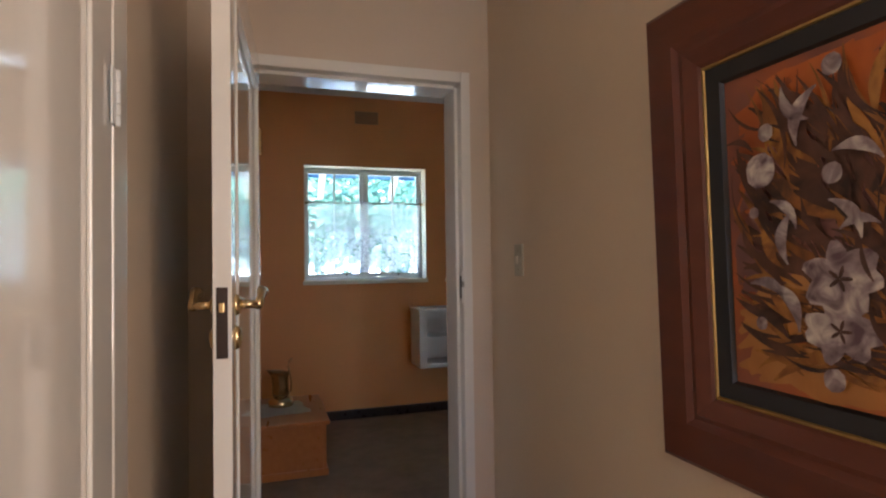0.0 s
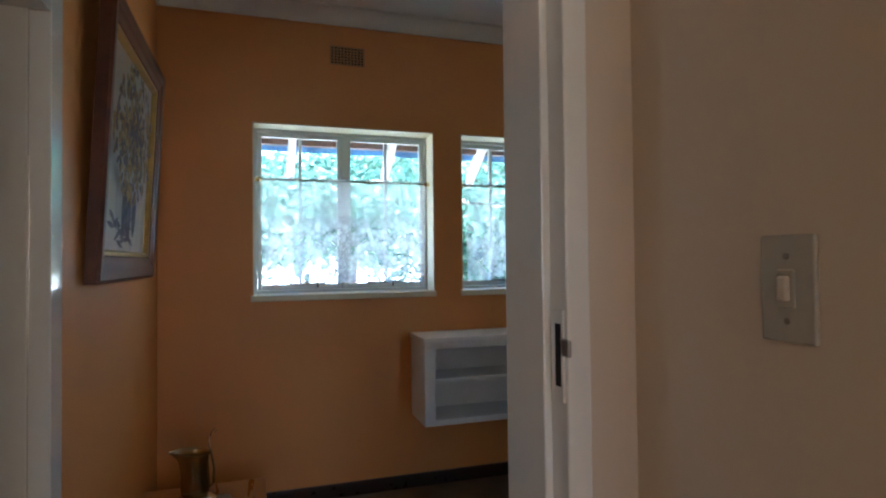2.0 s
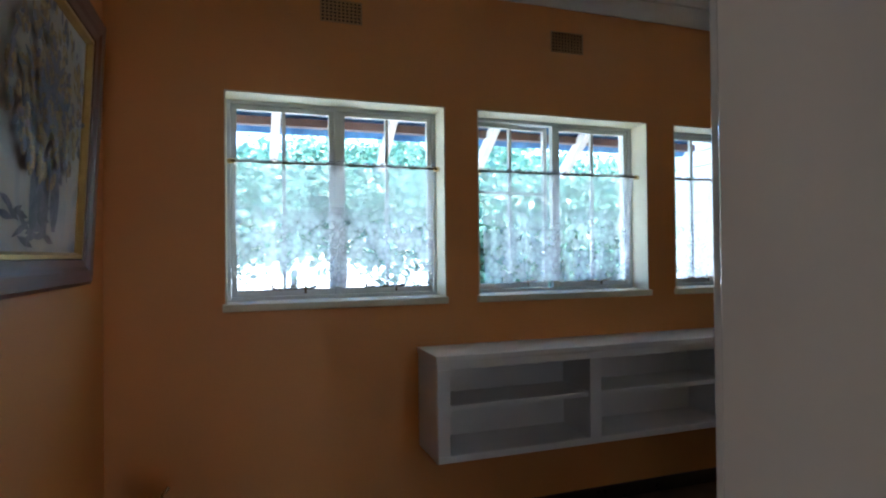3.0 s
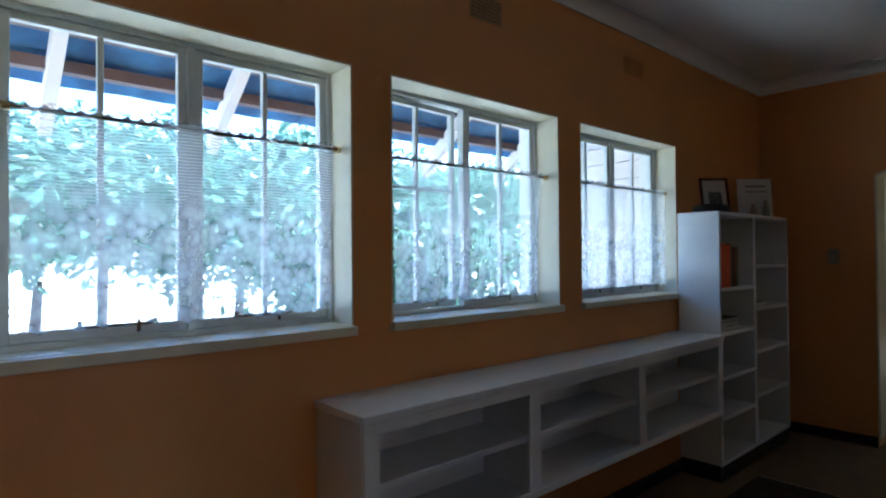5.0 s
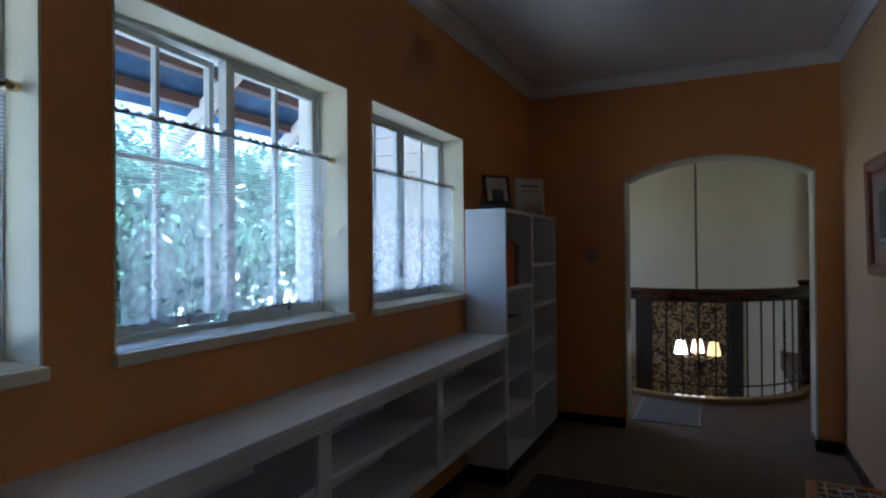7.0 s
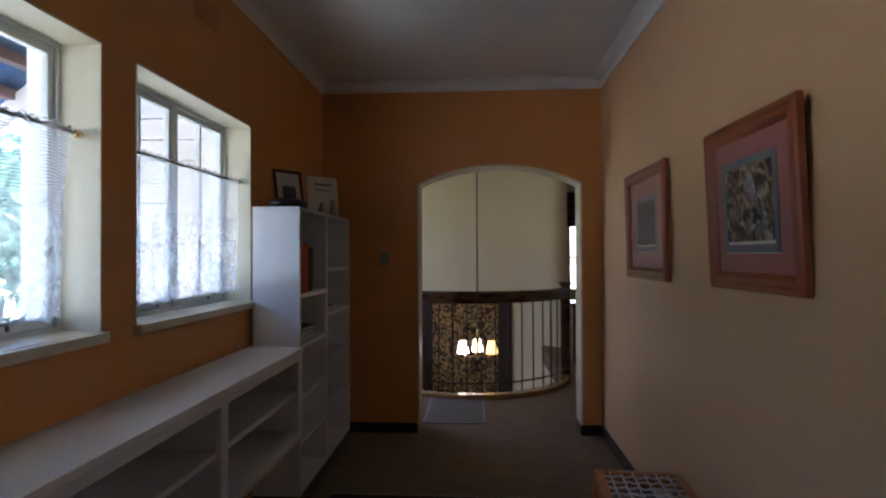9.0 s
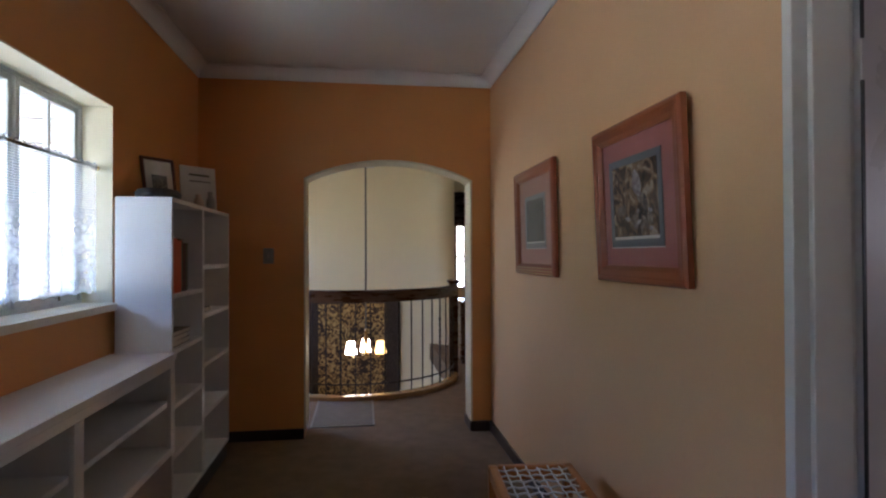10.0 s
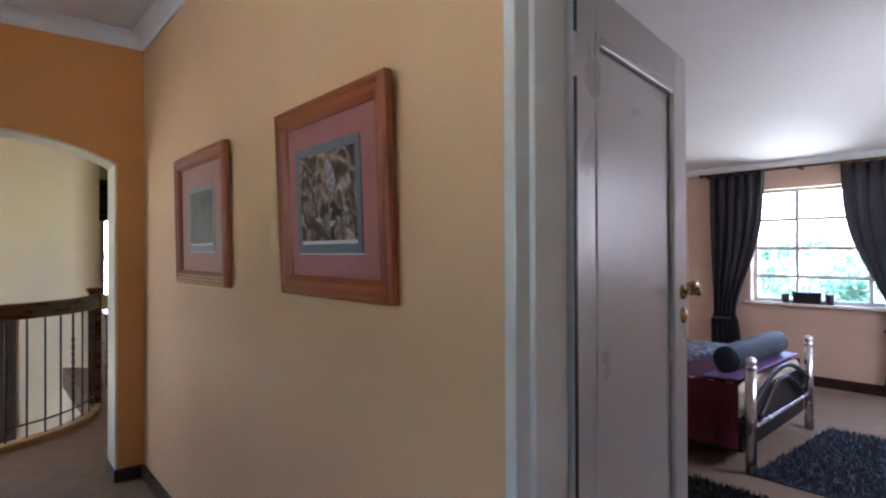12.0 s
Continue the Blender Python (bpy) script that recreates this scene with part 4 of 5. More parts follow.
brushwork("ground_brushwork", PM_SKY, 260, 0.62, 1.0, (0.08, 0.22), (0.03, 0.07), 0.7, -0.0062, False)
brushwork("ground_brushwork", PM_DUSK, 320, 0.28, 0.72, (0.07, 0.2), (0.025, 0.06), 0.7, -0.0092, False)
brushwork("ground_brushwork", PM_SAND, 220, 0.0, 0.32, (0.08, 0.22), (0.03, 0.06), 0.6, -0.0126, False)
brushwork("leaf_brushwork", PM_UMBER, 260, 0.12, 0.95, (0.08, 0.24), (0.010, 0.032), 0.5, -0.0152, True)
brushwork("leaf_brushwork", PM_OCHRE, 220, 0.08, 0.92, (0.06, 0.22), (0.006, 0.024), 0.45, -0.0180, True)
brushwork("leaf_brushwork", PM_UMBER, 190, 0.12, 0.88, (0.05, 0.18), (0.004, 0.016), 0.5, -0.0212, True)
bm = bmesh.new()
flowers = [(-0.178, 0.441, 0.075), (-0.181, 0.350, 0.068), (0.10, 0.52, 0.08), (0.25, 0.38, 0.075), (0.20, 0.66, 0.06), (0.03, 0.34, 0.06)]
for (u, v, r) in flowers:
    for q in range(7):
        a = q * 2 * math.pi / 7 + rng.uniform(-0.25, 0.25)
        stroke(bm, u + math.cos(a) * r * 0.5, v + math.sin(a) * r * 0.42, r * rng.uniform(0.9, 1.1), r * rng.uniform(0.5, 0.8), a, -0.0225 - 0.0002 * q, rng.uniform(-0.1, 0.1), 8, 0.6)
for (u, v, l, a) in ((-0.250, 0.765, 0.09, 2.2), (-0.228, 0.735, 0.11, 1.15), (-0.138, 0.650, 0.09, -0.3), (-0.165, 0.545, 0.09, -0.9), (-0.140, 0.53, 0.07, 0.1),
                     (-0.285, 0.56, 0.08, -0.8), (-0.272, 0.515, 0.10, 1.45), (-0.325, 0.412, 0.09, -0.35), (-0.292, 0.385, 0.11, -0.95), (0.3, 0.56, 0.12, 0.5),
                     (0.05, 0.70, 0.12, 1.3), (0.30, 0.74, 0.10, 0.8)):
    stroke(bm, u, v, l, l * 0.26, a, -0.0245, 0.2, 8, 0.9)
for (u, v, r) in ((-0.331, 0.651, 0.036), (-0.175, 0.812, 0.02), (-0.315, 0.723, 0.018), (-0.183, 0.625, 0.02), (-0.196, 0.263, 0.022), (-0.343, 0.349, 0.014), (-0.35, 0.569, 0.012)):
    stroke(bm, u, v, r * 1.9, r * 1.9, 0.9, -0.0248, 0, 10, 0.5)
tagged(part("petal_brushwork", bm, PM_PETAL, pa), kind="stuff")
bm = bmesh.new()
for (u, v, r) in flowers:
    for q in range(5):
        a = q * 1.26
        stroke(bm, u + math.cos(a) * r * 0.16, v + math.sin(a) * r * 0.16, r * 0.3, r * 0.1, a, -0.0252 - 0.00005 * q, 0, 6, 0.5)
tagged(part("flower_centre", bm, PM_UMBER, pa), kind="stuff")

# flower painting on the west wall
pb = thing("flower_painting", "oil painting of yellow and mauve flowers in a dark frame", "painting",
           WEST @ pose(0.004, -0.915, 1.280, 3.0, 0, 90))
QW, QH = 1.02, 0.965
frame_sides(pb, QW, QH, [(0, 0), (0, 0.036), (0.012, 0.045), (0.05, 0.042), (0.065, 0.036), (0.09, 0.032), (0.094, 0.0)], M_MAHOG)
frame_sides(pb, QW - 0.186, QH - 0.186, [(0, 0), (0, 0.028), (0.012, 0.028), (0.02, 0.012), (0.02, 0)], M_GILT, "gilt_slip")
for o in pb.children:
    if o.name.startswith("gilt"):
        o.location.z = 0.093
part("canvas", boxes((-QW / 2 + 0.11, -0.006, 0.11, QW / 2 - 0.11, -0.001, QH - 0.11)), PM_CANVAS_B, pb)
bm = bmesh.new()
for k in range(5):
    stroke(bm, -0.05 + 0.028 * k, 0.28, 0.22, 0.05, math.pi / 2, -0.0068 - 0.0002 * k, 0.0, 8, 0.3)
stroke(bm, 0.14, 0.27, 0.19, 0.085, math.pi / 2, -0.0082, 0, 10, 0.5)
for k in range(14):
    stroke(bm, rng.uniform(-0.25, 0.28), rng.uniform(0.13, 0.26), rng.uniform(0.08, 0.16), 0.022, rng.uniform(-0.4, 0.4), -0.0086 - 0.0001 * k)
tagged(part("vase_brushwork", bm, PM_MAUVE, pb), kind="stuff")
bm = bmesh.new()
for k in range(380):
    a, r = rng.uniform(0, 6.28), min(abs(rng.gauss(0, 1)) * 0.15, 0.25)
    stroke(bm, 0.02 + math.cos(a) * r * 1.25, 0.57 + math.sin(a) * r, rng.uniform(0.025, 0.07), rng.uniform(0.018, 0.045), rng.uniform(0, 3.1), -0.0105 - 0.00003 * k, 0, 6, 0.6)
tagged(part("bloom_brushwork", bm, PM_BLOOM, pb), kind="stuff")
bm = bmesh.new()
for k in range(170):
    a, r = rng.uniform(0, 6.28), min(abs(rng.gauss(0, 1)) * 0.16, 0.25)
    stroke(bm, 0.02 + math.cos(a) * r * 1.3, 0.57 + math.sin(a) * r, rng.uniform(0.02, 0.06), rng.uniform(0.01, 0.03), rng.uniform(0, 3.1), -0.0220 - 0.00002 * k, 0, 6, 0.6)
tagged(part("shadow_brushwork", bm, PM_MAUVE, pb), kind="stuff")


def print_frame(x0, x1, z0, z1, lean, mount, pic, inner, label, gilt=False):
    w, h = x1 - x0, z1 - z0
    th = thing("framed_print", label, "framed print", pose((x0 + x1) / 2, 0.004, z0, lean, 0, 180), "framed prints")
    b = 0.065
    frame_sides(th, w, h, [(0, 0), (0, 0.022), (0.008, 0.03), (0.02, 0.032), (0.03, 0.027), (0.048, 0.026), (b - 0.004, 0.016), (b, 0.012), (b, 0)], M_CHERRY)
    if gilt:
        part("gilt_lip", boxes((-w / 2 + 0.012, -0.036, 0.008, w / 2 - 0.012, -0.028, 0.013), (-w / 2 + 0.02, -0.034, 0.024, w / 2 - 0.02, -0.026, 0.029),
                               (-w / 2 + 0.03, -0.031, 0.040, w / 2 - 0.03, -0.024, 0.045), bevel=0.002), M_GILT, th)
    part("mount", boxes((-w / 2 + b - 0.002, -0.006, b - 0.002, w / 2 - b + 0.002, -0.002, h - b + 0.002)), mount, th)
    u0, v0, u1, v1 = inner
    bm = boxes((u0, -0.0085, v0, u0 + 0.028, -0.006, v1), (u1 - 0.028, -0.0085, v0, u1, -0.006, v1),
               (u0 + 0.028, -0.0085, v0, u1 - 0.028, -0.006, v0 + 0.028), (u0 + 0.028, -0.0085, v1 - 0.028, u1 - 0.028, -0.006, v1))
    part("inner_mount", bm, M_PALEGREY if gilt else M_GREY, th)
    part("bevel", boxes((u0 - 0.003, -0.0075, v0 - 0.004, u1 + 0.003, -0.0062, v0 - 0.0005)), M_PAPER, th)
    pr = part("print", boxes((u0 + 0.028, -0.0075, v0 + 0.028, u1 - 0.028, -0.006, v1 - 0.028)), pic, th)
    part("print_margin", boxes((u0 + 0.03, -0.0082, v0 + 0.029, u1 - 0.03, -0.0074, v0 + 0.040)), M_PAPER, pr)
    rg = random.Random(int(x0 * 100))
    bm = bmesh.new()
    cx, iw, ih = (u0 + u1) / 2, (u1 - u0) - 0.08, (v1 - v0) - 0.09
    for k in range(9):
        stroke(bm, cx + rg.uniform(-0.45, 0.45) * iw, v0 + 0.06 + rg.uniform(0.05, 0.55) * ih, rg.uniform(0.03, 0.07), rg.uniform(0.03, 0.05),
               rg.uniform(0, 3), -0.0080 - 0.00006 * k, 0, 8, 0.5)
    tagged(part("printed_shapes", bm, PM_FRUIT if not gilt else PM_PALE, pr), kind="stuff")
    bm = bmesh.new()
    stroke(bm, cx + iw * 0.08, v0 + 0.06 + ih * 0.70, ih * 0.42, iw * 0.2, 1.9, -0.0087, 0.05, 8, 0.7)
    for k in range(6):
        stroke(bm, cx + rg.uniform(-0.42, 0.42) * iw, v0 + 0.06 + rg.uniform(0.02, 0.4) * ih, rg.uniform(0.02, 0.045), rg.uniform(0.012, 0.02), rg.uniform(-0.4, 0.4), -0.0088)
    tagged(part("printed_shapes", bm, PM_PETAL if not gilt else PM_PALE, pr), kind="stuff")
    gl = part("glazing", boxes((-w / 2 + b - 0.002, -0.0112, b - 0.002, w / 2 - b + 0.002, -0.0104, h - b + 0.002)), M_PICGLASS, th)
    gl.visible_shadow = False


print_frame(3.055, 3.751, 1.280, 1.905, 2.4, M_PINK, PM_STILL, (-0.225, 0.139, 0.19, 0.485),
            "dark still-life print, dusty pink and grey mounts, cherry wood frame")
print_frame(4.322, 5.10, 1.268, 1.915, 1.2, M_PALEPINK, PM_PALE, (-0.20, 0.16, 0.20, 0.48),
            "faded grey print, pale pink mount, cherry frame with gilt lip", True)

# ---- chest with jug ----
def chest():
    th = thing("blanket_chest", "low orange-brown varnished wooden chest by the wall", "chest", pose(0.600, 1.40, FZ))
    a, b, h = 0.243, 0.36, 0.30 - FZ
    part("lid", boxes((-a - 0.022, -b - 0.025, h - 0.026, a + 0.022, b + 0.025, h), bevel=0.004), M_KIST, th)
    part("front_panel", boxes((a - 0.02, -b, 0.035, a, b, h - 0.026), bevel=0.002), M_KIST, th)
    part("back_panel", boxes((-a, -b, 0.035, -a + 0.02, b, h - 0.026), bevel=0.002), M_KIST, th)
    for s in (-1, 1):
        part("end_panel", boxes((-a + 0.02, s * b - 0.02 * (s > 0), 0.035, a - 0.02, s * b + 0.02 * (s < 0), h - 0.026), bevel=0.002), M_KIST, th)
    part("plinth", boxes((-a - 0.01, -b - 0.012, 0, a + 0.012, b + 0.012, 0.045), bevel=0.004), M_KIST, th)


chest()
cl = thing("table_mat", "cream linen table mat lying askew on the chest", "cloth", pose(0.575, 1.42, 0.3025, 0, 0, 10))
bm = bmesh.new()
n = 14
g = [[bm.verts.new(((i / n - 0.5) * 0.33 * (1 + 0.05 * math.sin(j * 0.7)), (j / n - 0.5) * 0.36 * (1 + 0.05 * math.cos(i * 0.6)),
                    0.0015 + 0.0012 * math.sin(i * 1.7 + j))) for j in range(n + 1)] for i in range(n + 1)]
for i in range(n):
    for j in range(n):
        bm.faces.new((g[i][j], g[i + 1][j], g[i + 1][j + 1], g[i][j + 1]))
bmesh.ops.solidify(bm, geom=bm.faces[:], thickness=-0.0015)
part("linen", bm, M_PAPER, cl)

jug = thing("brass_jug", "polished brass jug with a tall handle on a mat", "jug", pose(0.578, 1.48, 0.3065, 0, 0, 20) @ Matrix.Diagonal((0.84, 0.84, 0.94, 1)))
bm = bmesh.new()
lathe(bm, [(0.055, 0), (0.10, 0.006), (0.105, 0.025), (0.098, 0.05), (0.07, 0.066), (0.05, 0.072)], (0, 0, 0), 32)
part("foot", bm, M_BRASS, jug, "", True)
bm = bmesh.new()
seg, rings = 28, []
for r, z in [(0.05, 0.07), (0.064, 0.078), (0.068, 0.10), (0.066, 0.16), (0.062, 0.22), (0.066, 0.25), (0.072, 0.262)]:
    ring = []
    for k in range(seg):
        t = 2 * math.pi * k / seg
        lip = max(0, -math.cos(t)) ** 3 * max(0, (z - 0.2) / 0.06)
        ring.append(bm.verts.new((math.cos(t) * r - lip * 0.055, math.sin(t) * r * (1 - 0.3 * lip), z + (-0.012 * math.cos(t) * (z > 0.2)) + lip * 0.004)))
    rings.append(ring)
for a, b in zip(rings, rings[1:]):
    for k in range(seg):
        bm.faces.new((a[k], a[(k + 1) % seg], b[(k + 1) % seg], b[k]))
bm.faces.new(rings[0])
bmesh.ops.solidify(bm, geom=bm.faces[:], thickness=0.003)
part("body", bm, M_BRASS, jug, "", True)
bm = bmesh.new()
tube(bm, [(0.062, 0, 0.085), (0.088, 0, 0.10), (0.092, 0, 0.17), (0.075, 0, 0.25), (0.066, 0, 0.285), (0.075, 0, 0.325), (0.10, 0, 0.345)],
     [0.007, 0.006, 0.006, 0.006, 0.006, 0.006, 0.008], 10)
part("handle", bm, M_BRASS, jug, "", True)


# ---- stool ----
def stool():
    th = thing("thong_stool", "low orange-brown wooden stool with a woven white thong seat", "stool", pose(3.585, 0.335, FZ, 0, 0, -4))
    a, b, h = 0.23, 0.165, 0.47 - FZ
    for sx in (-1, 1):
        for sy in (-1, 1):
            bm = bmesh.new()
            box(bm, sx * a - 0.02, sy * b - 0.02, 0, sx * a + 0.02, sy * b + 0.02, h - 0.001, bevel=0.005)
            part("leg", bm, M_KIST, th)
    for s in (-1, 1):
        part("seat_rail", boxes((-a + 0.0205, s * b - 0.019, h - 0.058, a - 0.0205, s * b + 0.019, h + 0.002), bevel=0.008), M_KIST, th)
        part("seat_rail", boxes((s * a - 0.019, -b + 0.0205, h - 0.058, s * a + 0.019, b - 0.0205, h + 0.002), bevel=0.008), M_KIST, th)
        part("stretcher", boxes((-a + 0.0205, s * b - 0.011, 0.12, a - 0.0205, s * b + 0.011, 0.15), bevel=0.005), M_KIST, th)
        part("stretcher", boxes((s * a - 0.011, -b + 0.0205, 0.17, s * a + 0.011, b - 0.0205, 0.20), bevel=0.005), M_KIST, th)
    for k in range(7):
        x = -a + 0.05 + (2 * a - 0.1) * k / 6
        bm = bmesh.new()
        tube(bm, [(x, -b + 0.012 + (2 * b - 0.024) * i / 10, h - 0.004 + 0.0035 * (-1) ** (i + k)) for i in range(11)], 0.0042, 6)
        part("thong", bm, M_STRAP, th, "", True)
    for k in range(6):
        y = -b + 0.045 + (2 * b - 0.09) * k / 5
        bm = bmesh.new()
        tube(bm, [(-a + 0.012 + (2 * a - 0.024) * i / 12, y, h - 0.004 - 0.0035 * (-1) ** (i + k)) for i in range(13)], 0.0042, 6)
        part("thong", bm, M_STRAP, th, "", True)


stool()

# ---- rugs ----
def rug(name, x0, y0, x1, y1, z, border, field, edge, label, group=""):
    th = thing(name, label, "rug", pose((x0 + x1) / 2, (y0 + y1) / 2, z))
    a, b = (x1 - x0) / 2, (y1 - y0) / 2
    part("border", boxes((-a, -b, 0, -a + edge, b, 0.008), (a - edge, -b, 0, a, b, 0.008), (-a + edge, -b, 0, a - edge, -b + edge, 0.008),
                         (-a + edge, b - edge, 0, a - edge, b, 0.008), bevel=0.002), border, th)
    part("field", boxes((-a + edge, -b + edge, 0, a - edge, b - edge, 0.007)), field, th)
    return th


PM_RUG = picture_material("dark_persian_pattern", [(0.35, (0.02, 0.012, 0.012)), (0.46, (0.06, 0.02, 0.018)), (0.54, (0.03, 0.02, 0.02)), (0.62, (0.13, 0.09, 0.06))],
                          24, 3.0, (3, 3, 3), 0.95)
PM_RUGB = picture_material("dark_brown_rug_border", [(0.4, (0.035, 0.022, 0.016)), (0.6, (0.075, 0.05, 0.035))], 40, 2.0, (1, 3, 3), 0.95)
rg = rug("rug", 3.10, 0.66, 4.74, 1.90, FZ + 0.001, PM_RUGB, PM_RUG, 0.12, "dark red-brown patterned rug lying on the carpet")
bm = bmesh.new()
for i in range(60):
    y = -0.49 + 0.98 * i / 59
    tube(bm, [(0.817, y * 1.24, 0.005), (0.85, y * 1.24 + 0.004 * math.sin(i * 3.3), 0.003)], 0.0025, 4)
tagged(part("fringe", bm, M_LINEN, rg, "pale knotted fringe"), kind="stuff")
rug("door_mat", 6.25, 0.947, 7.22, 1.488, FZ + 0.001, M_STRAPD, M_MATGREY, 0.02, "pale grey flat-woven mat on the landing carpet")


# ---- landing and stairwell beyond the arch ----
VC, VR = (8.25, 1.10), 1.12
HZ = 2.93
bm = bmesh.new()                       # landing floor round the well
arc = [(VC[0] + VR * math.cos(t), VC[1] + VR * math.sin(t)) for t in [math.pi / 2 + math.pi * i / 32 for i in range(33)]]
for (x0, y0), (x1, y1) in zip(arc, arc[1:]):
    v = [bm.verts.new(p) for p in ((XA + 0.24, y0, FZ), (x0, y0, FZ), (x1, y1, FZ), (XA + 0.24, y1, FZ))]
    bm.faces.new(v)
    w = [bm.verts.new(p) for p in ((x0, y0, FZ), (x1, y1, FZ), (x1, y1, -0.3), (x0, y0, -0.3))]
    bm.faces.new(w)
box(bm, XA + 0.24, VC[1] + VR, -0.3, 12.6, 3.7, FZ)
box(bm, XA + 0.24, -2.2, -0.3, 12.6, VC[1] - VR, FZ)
structure("floor_landing", bm, M_CARPET, "brown carpet of the stair landing", "floor")
structure("floor_lower", boxes((6.3, -2.2, -3.0, 12.6, 3.7, -2.9)), M_CARPET, "brown floor at the foot of the stairwell", "floor")
structure("ceiling_landing", boxes((XA + 0.24, -2.2, HZ, 12.6, 3.7, HZ + 0.1)), M_CEIL, "white painted landing ceiling", "ceiling")
bm = bmesh.new()                       # curved far wall of the well
line = [(10.9, 3.7), (10.9, 2.2), (10.9, 1.2), (10.88, 0.8), (10.82, 0.5), (10.74, 0.20), (10.58, -0.10), (10.30, -0.38)]
for (x0, y0), (x1, y1) in zip(line, line[1:]):
    for o in (0, 0.15):
        v = [bm.verts.new(p) for p in ((x0 + o, y0, -2.9), (x1 + o, y1, -2.9), (x1 + o, y1, HZ), (x0 + o, y0, HZ))]
        bm.faces.new(v)
v = [bm.verts.new(p) for p in ((10.30, -0.38, -2.9), (10.45, -0.38, -2.9), (10.45, -0.38, HZ), (10.30, -0.38, HZ))]
bm.faces.new(v)
bmesh.ops.remove_doubles(bm, verts=bm.verts, dist=0.001)
structure("wall_stairwell", bm, M_CREAM, "cream painted curved stairwell wall", "wall", True)
bm = bmesh.new()
# the opening is added, out of view, for the landing's lamp
wall_with_holes(bm, XA + 0.24, 12.6, -2.9, HZ, 3.7, 3.9, [(7.2, 9.8, 0.9, 2.5)], 'x')
structure("wall_landing_north", bm, M_CREAM, "cream painted landing wall with an unseen opening for added light", "wall")
structure("cornice_landing", boxes((10.80, 0.85, 2.82, 10.897, 3.7, HZ - 0.003), bevel=0.03), M_CEIL, "white plaster cornice of the stairwell", "cornice")
structure("wall_landing_west", boxes((XA, YW + 0.26, -2.9, XA + 0.24, 3.9, HZ + 0.1)), M_OUTER, "white rendered outer wall", "wall")
structure("wall_landing_south", boxes((XA + 0.24, -2.4, -2.9, 12.6, -2.2, HZ)), M_CREAM, "cream painted landing wall", "wall")
bm = bmesh.new()
wall_with_holes(bm, -2.4, 3.9, -2.9, HZ, 12.6, 12.8, [(-0.97, -0.76, 0.75, 1.95)], 'y')
structure("wall_landing_east", bm, M_CREAM, "cream painted landing wall with a narrow window", "wall")
structure("wall_well_side", boxes((6.3, VC[1] + VR, -2.9, 10.9, VC[1] + VR + 0.1, -0.3), (6.3, -0.1, -2.9, 10.2, VC[1] - VR, -0.3), (6.3, -0.1, -2.9, 6.4, 2.3, -0.3)),
          M_CREAM, "cream painted wall below the landing", "wall")


def ring_bar(r0, r1, z0, z1, a0, a1, n=48):
    bm = bmesh.new()
    secs = []
    for i in range(n + 1):
        t = a0 + (a1 - a0) * i / n
        c, s = math.cos(t), math.sin(t)
        secs.append([bm.verts.new((r * c, r * s, z)) for r, z in ((r0, z0), (r1, z0), (r1, z1 - 0.012), (r1 - 0.012, z1), (r0 + 0.012, z1), (r0, z1 - 0.012))])
    for a, b in zip(secs, secs[1:]):
        for k in range(6):
            bm.faces.new((a[k], a[(k + 1) % 6], b[(k + 1) % 6], b[k]))
    bm.faces.new(secs[0])
    bm.faces.new(secs[-1])
    return bm


A0, A1 = radians(96), radians(262)
bl = thing("balustrade", "curved wrought-iron stair balustrade with a broad dark wooden handrail", "balustrade", pose(VC[0], VC[1], FZ))
part("handrail", ring_bar(VR - 0.03, VR + 0.05, 0.97, 1.09, A0, A1), M_DARKWOOD, bl, "broad dark polished handrail")
part("kerb", ring_bar(VR - 0.05, VR + 0.06, 0.001, 0.05, A0, A1), M_KERB, bl, "golden polished timber kerb")
bm = bmesh.new()
tube(bm, [(VR * math.cos(A0 + (A1 - A0) * i / 48), VR * math.sin(A0 + (A1 - A0) * i / 48), 0.155) for i in range(49)], 0.008, 8)
part("bottom_rail", bm, M_IRON, bl, "", True)
nb = 22
for i in range(nb + 1):
    t = A0 + (A1 - A0) * i / nb
    x, y = VR * math.cos(t), VR * math.sin(t)
    bm = bmesh.new()
    if i % 4 == 2:
        tube(bm, [(x, y, 0.05 + 0.92 * k / 44) for k in range(45)], [0.009 + (0.006 if (k % 3 == 0 and 8 < k < 36) else 0) for k in range(45)], 8)
    else:
        tube(bm, [(x, y, 0.05), (x, y, 0.97)], 0.0075, 8)
    part("baluster", bm, M_IRON, bl)
part("newel_post", boxes((-0.11, -VR - 0.06, 0, -0.01, -VR + 0.04, 1.10), bevel=0.01), M_DARKWOOD, bl)
part("newel_cap", boxes((-0.13, -VR - 0.08, 1.10, 0.01, -VR + 0.06, 1.14), bevel=0.012), M_DARKWOOD, bl)

# hanging carpet on the far wall of the well
PM_TAP = picture_material("gold_floral_tapestry", [(0.40, (0.05, 0.03, 0.02)), (0.47, (0.12, 0.07, 0.03)), (0.53, (0.42, 0.25, 0.08)), (0.66, (0.58, 0.38, 0.14))],
                          9, 2.5, (4, 4, 1), 0.9)
tp = thing("wall_tapestry", "large gold and brown floral hanging carpet on the stairwell wall", "tapestry", pose(10.79, 1.22, -1.7))
part("field", boxes((-0.012, -0.54, 0.15, 0.0, 0.54, 2.30)), PM_TAP, tp)
for s in (-1, 1):
    part("border", boxes((-0.014, s * 0.54 - 0.23 * (s < 0), 0.0, 0.0, s * 0.54 + 0.23 * (s > 0), 2.45), bevel=0.002), PM_RUGB, tp)
